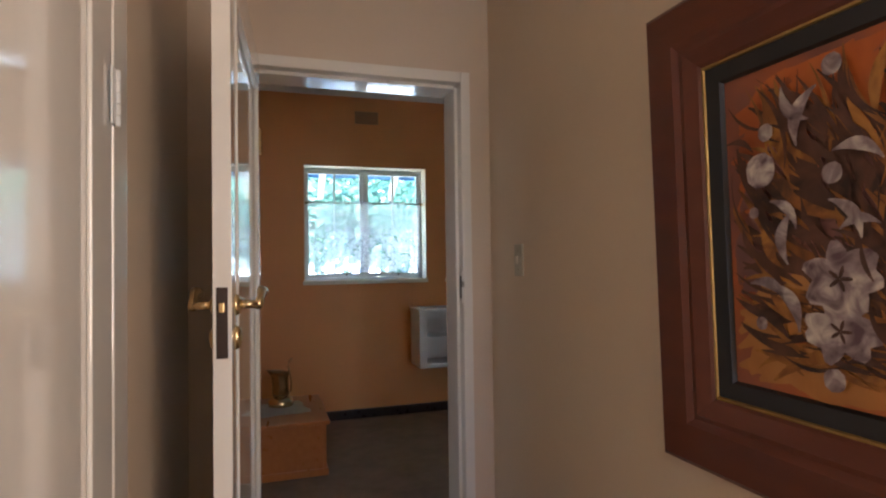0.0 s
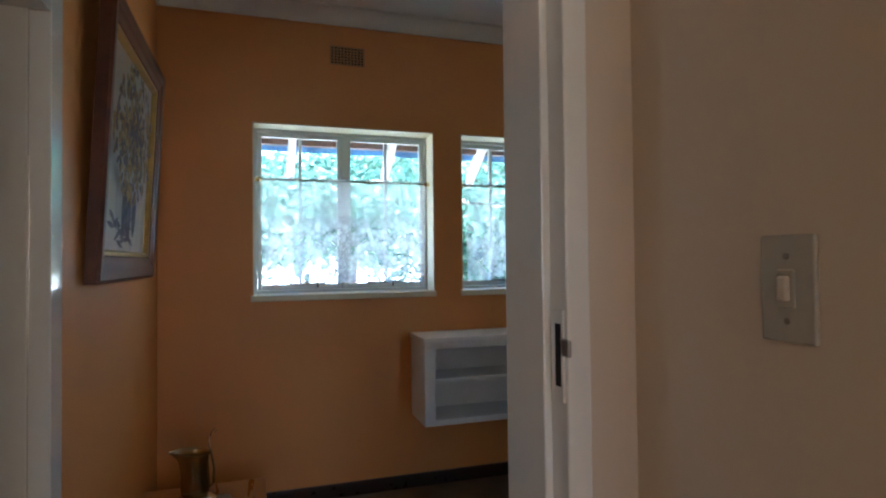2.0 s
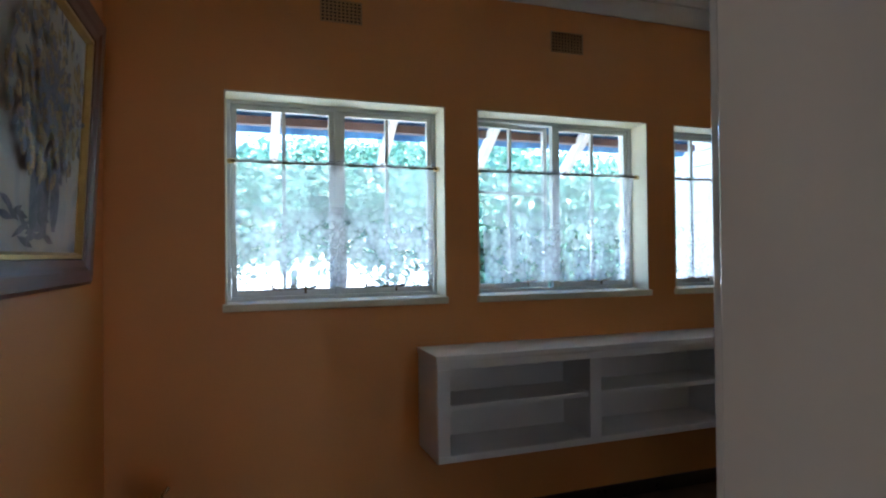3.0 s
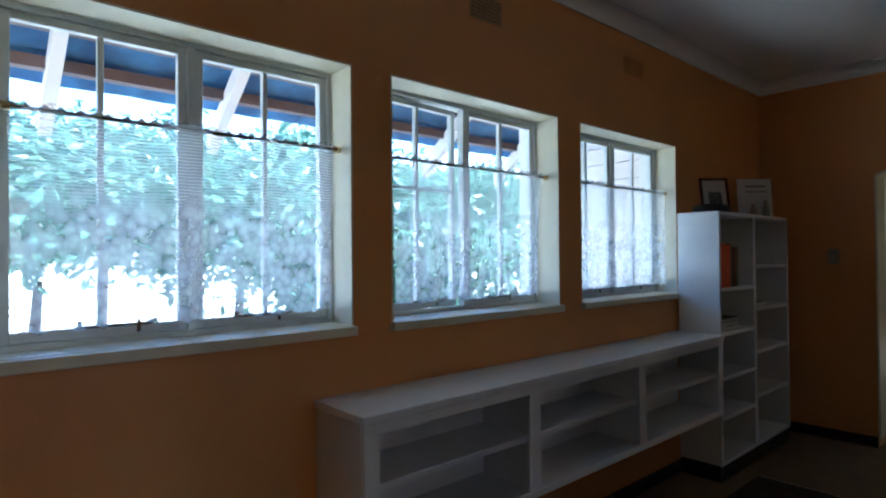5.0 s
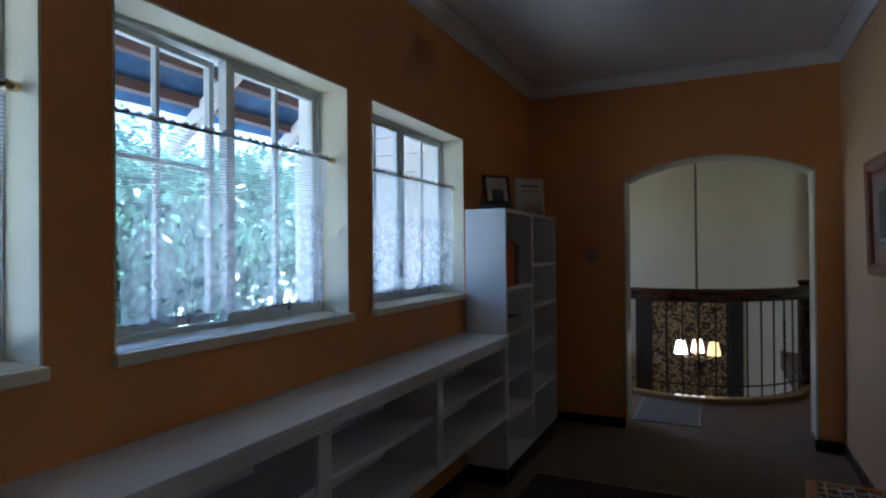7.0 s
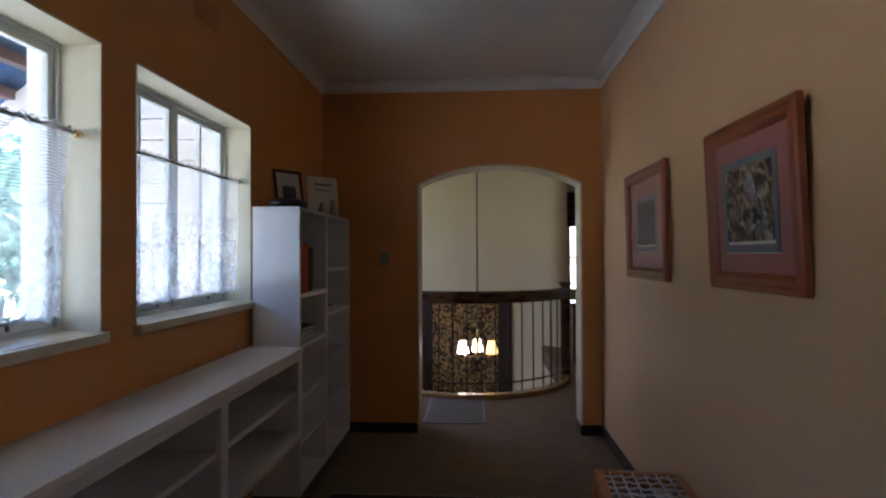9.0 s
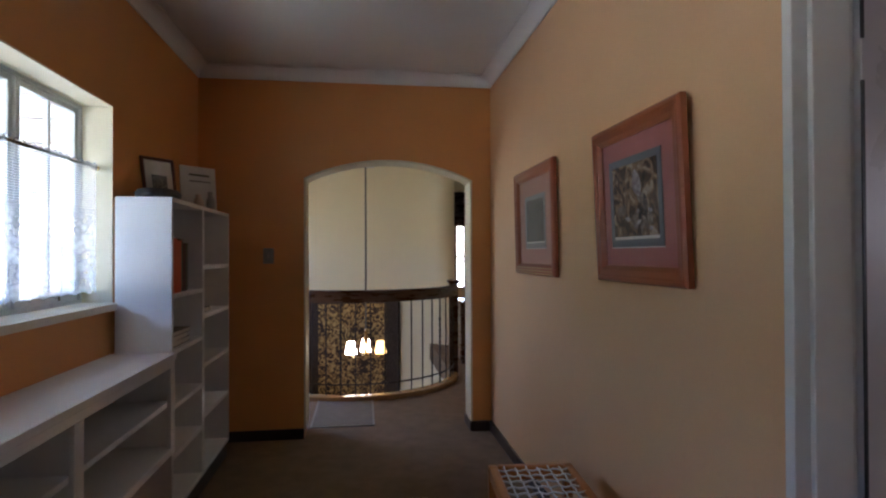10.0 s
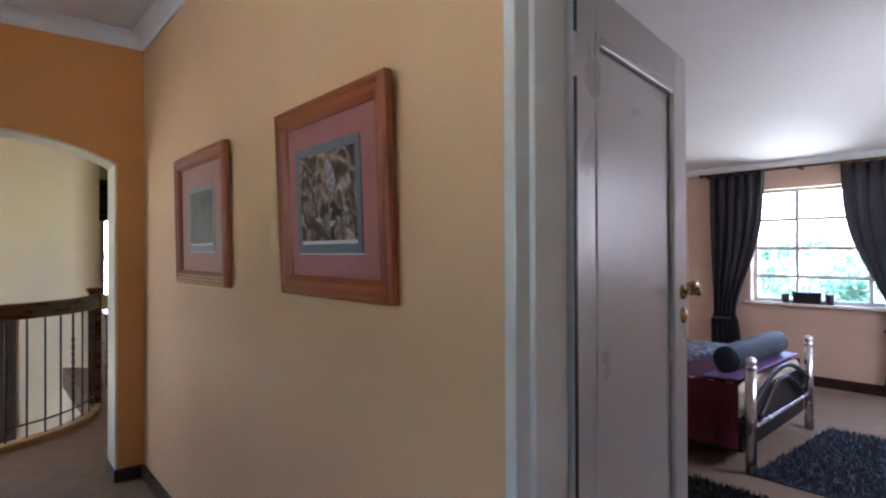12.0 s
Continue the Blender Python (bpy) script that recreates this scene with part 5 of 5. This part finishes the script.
part("border", boxes((-0.014, -0.54, 2.30, 0, 0.54, 2.45), bevel=0.002), PM_RUGB, tp)
part("border", boxes((-0.014, -0.54, 0.0, 0, 0.54, 0.15), bevel=0.002), PM_RUGB, tp)
part("hanging_batten", boxes((-0.04, -0.78, 2.451, 0.02, 0.78, 2.50), bevel=0.004), M_REVEAL, tp, "cream painted hanging batten")

# chandelier in the well
M_SHADE_A = glow("lit_white_glass_shade", (1.0, 0.84, 0.60), 1.1)
M_SHADE_B = glow("lit_amber_glass_shade", (1.0, 0.58, 0.16), 0.35)
chd = thing("chandelier", "small lit chandelier with three glass shades on a long cord", "chandelier", pose(8.10, 1.015, 0.225))
bm = bmesh.new()
tube(bm, [(0, 0, 0.30), (0, 0, HZ - 0.225)], 0.011, 8)
part("cord", bm, M_MATGREY, chd, "grey flex and chain")
bm = bmesh.new()
lathe(bm, [(0.004, -0.05), (0.012, -0.04), (0.022, -0.01), (0.03, 0.02), (0.018, 0.05), (0.014, 0.12), (0.026, 0.16), (0.03, 0.20), (0.014, 0.26), (0.016, 0.31)], (0, 0, 0), 16)
part("stem", bm, M_BRASS, chd, "", True)
for k, t in enumerate((radians(92), radians(268), radians(0))):
    c, s, ra = math.cos(t), math.sin(t), 0.17 if k < 2 else 0.15
    bm = bmesh.new()
    tube(bm, [(0.02 * c, 0.02 * s, 0.0), (0.08 * c, 0.08 * s, -0.03), (0.14 * c, 0.14 * s, -0.02), (ra * c, ra * s, 0.02)], 0.006, 8)
    part("arm", bm, M_BRASS, chd, "", True)
    bm = bmesh.new()
    lathe(bm, [(0.070, 0.0), (0.066, 0.04), (0.054, 0.10), (0.046, 0.14), (0.042, 0.145)], (ra * c, ra * s, 0.02), 20)
    part("shade", bm, M_SHADE_B if k == 1 else M_SHADE_A, chd, "lit amber glass shade" if k == 1 else "lit white glass shade", True)

# narrow window and dark curtain at the end of the landing
wn = thing("window_5", "narrow window with a dark timber frame at the landing's end", "window", kind="structure")
part("window_frame", boxes((12.58, -0.97, 0.75, 12.66, -0.935, 1.95), (12.58, -0.795, 0.75, 12.66, -0.76, 1.95), (12.58, -0.935, 1.33, 12.66, -0.795, 1.37), bevel=0.003), M_DARKWOOD, wn)
bm = bmesh.new()
n = 40
rows = [[bm.verts.new((12.52 + 0.02 * math.sin(i * 0.9), -1.40 + 0.85 * i / n, z)) for i in range(n + 1)] for z in (1.95, 2.62)]
for i in range(n):
    bm.faces.new((rows[0][i], rows[0][i + 1], rows[1][i + 1], rows[1][i]))
bmesh.ops.solidify(bm, geom=bm.faces[:], thickness=0.006)
tagged(part("pelmet_curtain", bm, M_DARKWOOD, None, "", True), "dark brown pelmet curtain above a narrow window", "curtain")
cab = thing("side_cabinet", "dark wooden cabinet at the end of the landing", "cabinet", pose(9.05, -0.42, FZ))
part("body", boxes((-0.25, -0.2, 0.05, 0.25, 0.2, 0.80), bevel=0.004), M_DARKWOOD, cab)
part("top", boxes((-0.27, -0.22, 0.80, 0.27, 0.22, 0.83), bevel=0.006), M_DARKWOOD, cab)
part("door", boxes((-0.262, -0.19, 0.08, -0.25, 0.19, 0.77), bevel=0.003), M_DARKWOOD, cab)
for x in (-0.2, 0.2):
    for y in (-0.16, 0.16):
        part("leg", boxes((x - 0.025, y - 0.025, 0, x + 0.025, y + 0.025, 0.05), bevel=0.004), M_DARKWOOD, cab)

# ---- bedroom ----
BX0, BX1, BY = 1.60, 5.49, -6.22
BW = (3.12, 4.73, 0.84, 2.13)
bm = bmesh.new()
wall_with_holes(bm, BX0, BX1 + 0.2, FZ, 2.9, BY - 0.25, BY, [BW], 'x')
structure("wall_bedroom_south", bm, M_PEACH, "peach painted bedroom wall with a wide window", "wall")
structure("wall_bedroom_east", boxes((BX1, BY, FZ, BX1 + 0.2, -0.22, 2.9)), M_PEACH, "peach painted bedroom wall", "wall")
structure("wall_bedroom_west", boxes((1.552, BY - 0.25, FZ, 1.60, -0.22, 2.9)), M_PEACH, "peach painted bedroom wall", "wall")
structure("wall_bedroom_lining", boxes((1.60, -0.228, FZ, 1.75, -0.222, 2.9), (2.66, -0.228, FZ, BX1, -0.222, 2.9), (1.75, -0.228, 2.105, 2.66, -0.222, 2.9)),
          M_PEACH, "peach painted bedroom wall", "wall")
structure("floor_bedroom", boxes((1.55, BY - 0.25, -0.22, BX1 + 0.2, -4.8, FZ), (1.56, -4.8, FZ, BX1, -0.23, FZ + 0.004)), M_BEDFLOOR, "pale carpet of the bedroom", "floor")
bm = bmesh.new()
ce = [(1.552, -0.22, 2.85), (BX1 + 0.1, -0.22, 2.85), (BX1 + 0.1, -2.6, 2.85), (1.552, -2.6, 2.85), (1.552, BY - 0.1, 2.42), (BX1 + 0.1, BY - 0.1, 2.42)]
for o in (0, 0.08):
    v = [bm.verts.new((x, y, z + o)) for x, y, z in ce]
    bm.faces.new((v[0], v[1], v[2], v[3]))
    bm.faces.new((v[3], v[2], v[5], v[4]))
structure("ceiling_bedroom", bm, M_CEIL, "white bedroom ceiling sloping down to the window wall", "ceiling")
# overhang added out of view so that no sun patch reaches the bedroom floor
structure("sun_blocker_bedroom", boxes((BX0, BY - 1.0, 2.46, BX1 + 0.2, BY - 0.252, 2.56), bevel=0.01), M_OUTER, "unseen white slab added to keep sun off the bedroom window", "eave")
structure("cornice_bedroom", boxes((BX0, BY, 2.36, BX1, BY + 0.07, 2.44), bevel=0.012), M_CEIL, "white plaster cornice", "cornice")
skirting("baseboard_bedroom", BX0, BY - 0.001, BX1, BY + 0.02, 0.06)
wb = thing("window_4", "white framed bedroom window, wide, with glazing bars", "window", kind="structure")
x0, x1, z0, z1 = BW
yb = BY - 0.12
bars = [(x0, yb - 0.02, z0, x0 + 0.04, yb + 0.02, z1), (x1 - 0.04, yb - 0.02, z0, x1, yb + 0.02, z1),
        (x0 + 0.04, yb - 0.02, z0, x1 - 0.04, yb + 0.02, z0 + 0.04), (x0 + 0.04, yb - 0.02, z1 - 0.04, x1 - 0.04, yb + 0.02, z1)]
part("window_frame", boxes(*bars, bevel=0.004), M_FRAME, wb)
for x in (x1 - 0.46, x0 + 0.46):
    part("mullion", boxes((x - 0.02, yb - 0.018, z0 + 0.04, x + 0.02, yb + 0.018, z1 - 0.04), bevel=0.003), M_FRAME, wb)
for z in (1.13, 1.45, 1.78):
    part("glazing_bar", boxes((x0 + 0.04, yb - 0.014, z - 0.02, x1 - 0.04, yb + 0.014, z + 0.02), bevel=0.003), M_FRAME, wb)
g = part("pane", boxes((x0 + 0.03, yb - 0.002, z0 + 0.03, x1 - 0.03, yb + 0.002, z1 - 0.03)), M_GLASS, wb)
g.visible_shadow = False
part("window_sill", boxes((x0 - 0.05, BY - 0.10, z0 - 0.03, x1 + 0.05, BY + 0.06, z0 + 0.002), bevel=0.004), M_WHITE, wb)


def drape(name, x0, x1, tie, label):
    """A full-length curtain tied back towards x = tie."""
    th = thing(name, label, "curtain", pose(0, BY + 0.11, 0))
    bm = bmesh.new()
    nx, nz, rows = 72, 30, []
    for j in range(nz + 1):
        t = j / nz
        z = 2.33 - 2.25 * t
        pull = math.exp(-((z - 0.62) / 0.75) ** 2)
        row = []
        for i in range(nx + 1):
            u = i / nx
            x = x0 + (x1 - x0) * u
            x = x + (tie + (u - 0.5) * 0.16 - x) * 0.8 * pull if z > 0.62 else x + (tie + (u - 0.5) * 0.24 - x) * (0.8 - 0.35 * (0.62 - z))
            row.append(bm.verts.new((x, 0.028 * math.sin(u * 34) + 0.008 * math.sin(u * 71 + t * 3), z)))
        rows.append(row)
    for j in range(nz):
        for i in range(nx):
            bm.faces.new((rows[j][i], rows[j][i + 1], rows[j + 1][i + 1], rows[j + 1][i]))
    bmesh.ops.solidify(bm, geom=bm.faces[:], thickness=0.003)
    part("cloth", bm, M_DRAPE, th, "", True)
    bm = bmesh.new()
    tube(bm, [(tie + 0.10 * math.cos(a), 0.055 * math.sin(a), 0.62) for a in [2 * math.pi * k / 16 for k in range(16)]], 0.014, 8, True)
    part("tie_back", bm, M_DRAPE, th, "", True)


drape("curtain", 4.53, 5.15, 5.02, "charcoal curtain tied back beside the bedroom window")
drape("curtain", 3.79, 3.12, 3.32, "charcoal curtain tied back beside the bedroom window")
rod = thing("curtain_rod", "dark metal curtain rod over the bedroom window", "curtain rod", pose(0, BY + 0.11, 2.345))
bm = bmesh.new()
tube(bm, [(2.77, 0, 0), (5.25, 0, 0)], 0.013, 10)
part("pole", bm, M_BRONZE, rod, "", True)
bm = bmesh.new()
lathe(bm, [(0.012, 0), (0.024, 0.012), (0.026, 0.03), (0.012, 0.05)], (0, 0, 0), 12)
bmesh.ops.rotate(bm, verts=bm.verts, cent=(0, 0, 0), matrix=Matrix.Rotation(math.pi / 2, 3, 'Y'))
bmesh.ops.translate(bm, verts=bm.verts, vec=(5.24, 0, 0))
part("finial", bm, M_BRONZE, rod, "", True)
for x in (2.82, 4.17, 5.19):
    part("bracket", boxes((x - 0.012, -0.11, -0.03, x + 0.012, 0.012, 0.0), bevel=0.003), M_BRONZE, rod)
for x, h in ((4.37, 0.10), (3.93, 0.11)):
    bm = bmesh.new()
    lathe(bm, [(0.03, 0), (0.036, 0.02), (0.045, h * 0.9), (0.042, h)], (x, BY - 0.03, z0 + 0.003), 16)
    tagged(part("flower_pot", bm, M_BLACK, None, "", True), "small dark pot standing on the window sill", "pot", "sill pots")
bxs = thing("sill_box", "black box standing on the bedroom window sill", "box", pose(4.14, BY - 0.03, z0 + 0.003))
part("box_body", boxes((-0.14, -0.05, 0, 0.14, 0.05, 0.11), bevel=0.005), M_BLACK, bxs)
part("box_lid", boxes((-0.145, -0.055, 0.1105, 0.145, 0.055, 0.125), bevel=0.004), M_BLACK, bxs)


def bed():
    th = thing("bed", "double bed with a steel and black foot end and crimson cover", "bed", pose(3.495, -3.765, FZ, 0, 0, 4.6))
    L, hw = 1.88, 0.69
    for y in (-hw, hw):
        bm = bmesh.new()
        tube(bm, [(0, y, 0), (0, y, 0.70)], 0.034, 16)
        p = part("post", bm, M_CHROME, th, "brushed steel bed post", True)
        bm = bmesh.new()
        lathe(bm, [(0.022, 0), (0.04, 0.006), (0.042, 0.014), (0.03, 0.022), (0.036, 0.04), (0.034, 0.066), (0.012, 0.078)], (0, y, 0.695), 18)
        part("post_cap", bm, M_CHROME, p, "", True)
        bm = bmesh.new()
        tube(bm, [(L, y, 0), (L, y, 1.15)], 0.034, 16)
        part("post", bm, M_CHROME, th, "", True)
        part("side_rail", boxes((0.03, y - 0.015, 0.24, L - 0.03, y + 0.015, 0.34), bevel=0.004), M_BLACK, th)
    for z, r in ((0.30, 0.0), (0.42, 0.20)):
        bm = bmesh.new()
        tube(bm, [(0, -hw + 2 * hw * i / 20, z + r * math.sin(math.pi * i / 20)) for i in range(21)], 0.018, 10)
        part("foot_bar", bm, M_CHROME if r == 0 else M_BLACK, th, "", True)
    bm = bmesh.new()
    tube(bm, [(0, -hw * 0.75 + 1.5 * hw * i / 20, 0.33 + 0.2 * math.sin(math.pi * i / 20)) for i in range(21)], 0.016, 10)
    part("foot_bar", bm, M_BLACK, th, "", True)
    part("foot_panel", boxes((0.03, -hw + 0.05, 0.16, 0.05, hw - 0.05, 0.52), bevel=0.006), M_BLACK, th, "black padded foot panel")
    part("headboard", boxes((L + 0.0, -hw + 0.03, 0.4, L + 0.04, hw - 0.03, 1.05), bevel=0.02), M_MAROON, th)
    part("base", boxes((0.06, -hw + 0.02, 0.12, L - 0.01, hw - 0.02, 0.34), bevel=0.01), M_BLACK, th)
    bm = bmesh.new()
    box(bm, 0.06, -hw - 0.015, 0.34, L - 0.01, hw + 0.015, 0.58, bevel=0.05)
    part("mattress", bm, M_LINEN, th)
    bm = bmesh.new()
    n = 30
    rows = []
    for i in range(n + 1):
        x = 0.07 + 0.80 * i / n
        row = []
        for q, (y, z) in enumerate([(-hw - 0.03, 0.16), (-hw - 0.035, 0.40), (-hw - 0.02, 0.57), (-hw + 0.1, 0.592), (-0.3, 0.596), (0, 0.598), (0.3, 0.596), (hw - 0.1, 0.592), (hw + 0.02, 0.57), (hw + 0.035, 0.40), (hw + 0.03, 0.16)]):
            row.append(bm.verts.new((x, y + 0.012 * math.sin(i * 0.9) * (q in (0, 1, 9, 10)), z + 0.004 * math.sin(i * 1.3 + q))))
        rows.append(row)
    for a, b in zip(rows, rows[1:]):
        for q in range(10):
            bm.faces.new((a[q], a[q + 1], b[q + 1], b[q]))
    bmesh.ops.solidify(bm, geom=bm.faces[:], thickness=0.008)
    part("bedcover", bm, M_CRIMSON, th, "crimson quilted bedcover", True)
    part("throw", boxes((0.075, -hw - 0.02, 0.604, 0.30, hw + 0.02, 0.618), bevel=0.006), M_PURPLE, th, "purple satin throw")
    part("duvet", boxes((0.60, -hw - 0.02, 0.575, 1.50, hw + 0.02, 0.635), bevel=0.025), PM_ZEBRA, th, "dark patterned duvet")
    for y in (-0.34, 0.34):
        part("pillow", boxes((1.50, y - 0.3, 0.60, 1.85, y + 0.3, 0.73), bevel=0.055), M_LINEN, th, "pale pillow")


PM_ZEBRA = picture_material("dark_grey_pattern", [(0.42, (0.015, 0.015, 0.02)), (0.52, (0.05, 0.05, 0.06)), (0.58, (0.22, 0.22, 0.24))], 7, 3.0, (1, 1, 1), 0.7)
bed()
bo = thing("bolster", "slate satin bolster cushion lying across the bed", "cushion", pose(3.70, -3.75, FZ + 0.618 + 0.095, 0, 0, 4.6))
bm = bmesh.new()
lathe(bm, [(0.02, -0.56), (0.08, -0.555), (0.092, -0.53), (0.095, -0.3), (0.095, 0.3), (0.092, 0.53), (0.08, 0.555), (0.02, 0.56)], (0, 0, 0), 28)
bmesh.ops.rotate(bm, verts=bm.verts, cent=(0, 0, 0), matrix=Matrix.Rotation(math.pi / 2, 3, 'X'))
part("cover", bm, M_BOLSTER, bo, "", True)
for s in (-1, 1):
    bm = bmesh.new()
    tube(bm, [(0.088 * math.cos(a), s * 0.545, 0.088 * math.sin(a)) for a in [2 * math.pi * k / 24 for k in range(24)]], 0.005, 6, True)
    part("piping", bm, M_BLACK, bo, "", True)


def shag(x0, y0, x1, y1, mat, label, seed):
    th = thing("shag_rug", label, "rug", pose((x0 + x1) / 2, (y0 + y1) / 2, FZ + 0.005), "shag rugs")
    a, b = (x1 - x0) / 2, (y1 - y0) / 2
    part("backing", boxes((-a, -b, 0, a, b, 0.008)), mat, th)
    rg = random.Random(seed)
    vs, fs = [], []
    for k in range(9000):
        x, y, h, t = rg.uniform(-a, a), rg.uniform(-b, b), rg.uniform(0.03, 0.05), rg.uniform(0, 6.28)
        lx, ly = rg.uniform(-0.02, 0.02), rg.uniform(-0.02, 0.02)
        dx, dy = 0.005 * math.cos(t), 0.005 * math.sin(t)
        i = len(vs)
        vs += [(x - dx, y - dy, 0.006), (x + dx, y + dy, 0.006), (x + lx, y + ly, h)]
        fs.append((i, i + 1, i + 2))
    me = bpy.data.meshes.new("shag")
    me.from_pydata(vs, [], fs)
    me.materials.append(mat)
    ob = new("shag", me)
    ob.parent = th
    tagged(ob, kind="stuff")


shag(1.97, -4.55, 3.43, -3.05, M_RUGBLUE, "blue-grey shaggy rug at the foot of the bed", 3)
shag(2.97, -2.72, 4.47, -2.0, M_BLACK, "black shaggy rug beside the bed", 4)

# ---- outside: eave, wing, ground and trees ----
def eave():
    th = thing("roof_eave", "dark tiled eave with white rafters and brown battens outside", "roof eave", kind="structure")
    y0, zt, sl, y1 = YW + 0.26, 3.0, 0.75, 3.70
    z = lambda y: zt - sl * (y - y0)
    for j in range(9):                # lapped courses of roofing
        ya, yb = y1 - 0.145 * (j + 1), y1 - 0.145 * j
        bm = bmesh.new()
        n, prev = 40, None
        for i in range(n + 1):
            x = -1.5 + 6.2 * i / n
            d = 0.004 * math.sin(i * 2.1)
            row = [bm.verts.new((x, y, q + d)) for y, q in ((ya, z(ya) + 0.125), (yb, z(yb) + 0.10), (yb, z(yb) + 0.12), (ya, z(ya) + 0.145))]
            if prev:
                for k in range(4):
                    bm.faces.new((prev[k], prev[(k + 1) % 4], row[(k + 1) % 4], row[k]))
            prev = row
        part("roof_course", bm, M_ROOF, th, "blue roofing underlay")
    for y in [y1 - 0.13 - 0.175 * k for k in range(6)]:
        part("batten", boxes((-1.5, y - 0.032, z(y) + 0.03, 4.7, y + 0.032, z(y) + 0.088), bevel=0.003), M_PURLIN, th)
    for k in range(8):
        x = -1.30 + 0.80 * k
        if x > 4.66:
            continue
        bm = bmesh.new()
        pts = [(y0, z(y0)), (y1 + 0.10, z(y1 + 0.10)), (y1 + 0.10, z(y1 + 0.10) - 0.10), (y0, z(y0) - 0.12)]
        f0 = [bm.verts.new((x - 0.028, y, q + 0.045)) for y, q in pts]
        f1 = [bm.verts.new((x + 0.028, y, q + 0.045)) for y, q in pts]
        bm.faces.new(f0)
        bm.faces.new(f1)
        for i in range(4):
            bm.faces.new((f0[i], f0[(i + 1) % 4], f1[(i + 1) % 4], f1[i]))
        part("rafter", bm, M_RAFTER, th, "white painted rafter")


eave()
wg = thing("house_wing", "white painted board-clad wing of the house outside", "house wing", kind="structure")
part("wall", boxes((4.95, YW + 0.26, -3.0, 5.15, 4.05, 2.9)), M_OUTER, wg)
for i in range(22):
    z = -0.2 + 0.14 * i
    if z < 2.8:
        part("board", boxes((4.925, YW + 0.262, z, 4.952, 4.05, z + 0.132), bevel=0.003), M_OUTER, wg)
structure("ground", boxes((-300, -300, -3.2, 300, 300, -3.05)), M_GROUND, "sunlit dry lawn around the house", "ground")


def tree(x, y, h, spread, seed, label, base=0.25):
    rg = random.Random(seed)
    th = thing("tree", label, "tree", pose(x, y, -3.06), "garden trees")
    bm = bmesh.new()
    tube(bm, [(0, 0, 0), (0.05, 0.04, h * 0.2), (0.0, 0.1, h * 0.45), (0.1, 0.0, h * 0.75)], [0.20, 0.15, 0.11, 0.05], 9)
    tips = []
    for k in range(10):
        a, z0 = rg.uniform(0, 6.28), h * rg.uniform(base, 0.5 + base * 0.4)
        r = spread * rg.uniform(0.5, 0.95)
        tip = (math.cos(a) * r, math.sin(a) * r, z0 + h * rg.uniform(0.1, 0.42 - base * 0.4))
        tube(bm, [(0.02, 0.05, z0), (tip[0] * 0.5, tip[1] * 0.5, z0 + (tip[2] - z0) * 0.6), tip], [0.07, 0.045, 0.015], 7)
        tips.append(tip)
    part("trunk", bm, M_BARK, th, "", True)
    vs, fs = [], []
    cl = [(t[0] + rg.gauss(0, 0.35), t[1] + rg.gauss(0, 0.35), t[2] + rg.gauss(0, 0.3), rg.uniform(0.35, 0.75)) for t in tips for _ in range(7)]
    cl += [(rg.gauss(0, spread * 0.4), rg.gauss(0, spread * 0.4), h * rg.uniform(base + 0.1, 1.0), rg.uniform(0.35, 0.7)) for _ in range(60)]
    for cx, cy, cz, r in cl:
        for _ in range(120):
            d = Vector((rg.gauss(0, 1), rg.gauss(0, 1), rg.gauss(0, 0.8)))
            d = d.normalized() * r * rg.uniform(0.35, 1.05)
            c = Vector((cx, cy, cz)) + d
            s = rg.uniform(0.05, 0.10)
            u = Vector((rg.gauss(0, 1), rg.gauss(0, 1), rg.gauss(0, 0.6))).normalized()
            v = u.cross(Vector((rg.gauss(0, 1), rg.gauss(0, 1), rg.gauss(0, 1)))).normalized()
            i = len(vs)
            vs += [tuple(c - u * s), tuple(c + v * s * 0.45), tuple(c + u * s), tuple(c - v * s * 0.45)]
            fs.append((i, i + 1, i + 2, i + 3))
    me = bpy.data.meshes.new("crown")
    me.from_pydata(vs, [], fs)
    me.materials.append(M_LEAF)
    ob = new("crown", me)
    ob.parent = th


for i, (x, y, h, s) in enumerate(((-1.5, 8.6, 5.4, 2.2), (1.6, 9.4, 5.6, 2.4), (4.6, 8.4, 5.4, 2.2), (7.6, 9.8, 5.9, 2.4), (3.0, 12.5, 6.6, 2.8), (10.8, 11.5, 6.4, 2.8),
                                 (5.2, -19.5, 4.5, 2.8), (9.5, -20.0, 4.8, 2.6),
                                 (5.9, 7.6, 4.6, 1.6), (9.2, 8.0, 5.2, 2.0), (13.5, 9.5, 6.0, 2.6), (6.0, 13.5, 7.0, 3.0), (-3.8, 10.5, 6.4, 2.8))):
    tree(x, y, h, s, 40 + i, "leafy green garden tree seen through the windows", 0.78 if y > 0 else 0.25)
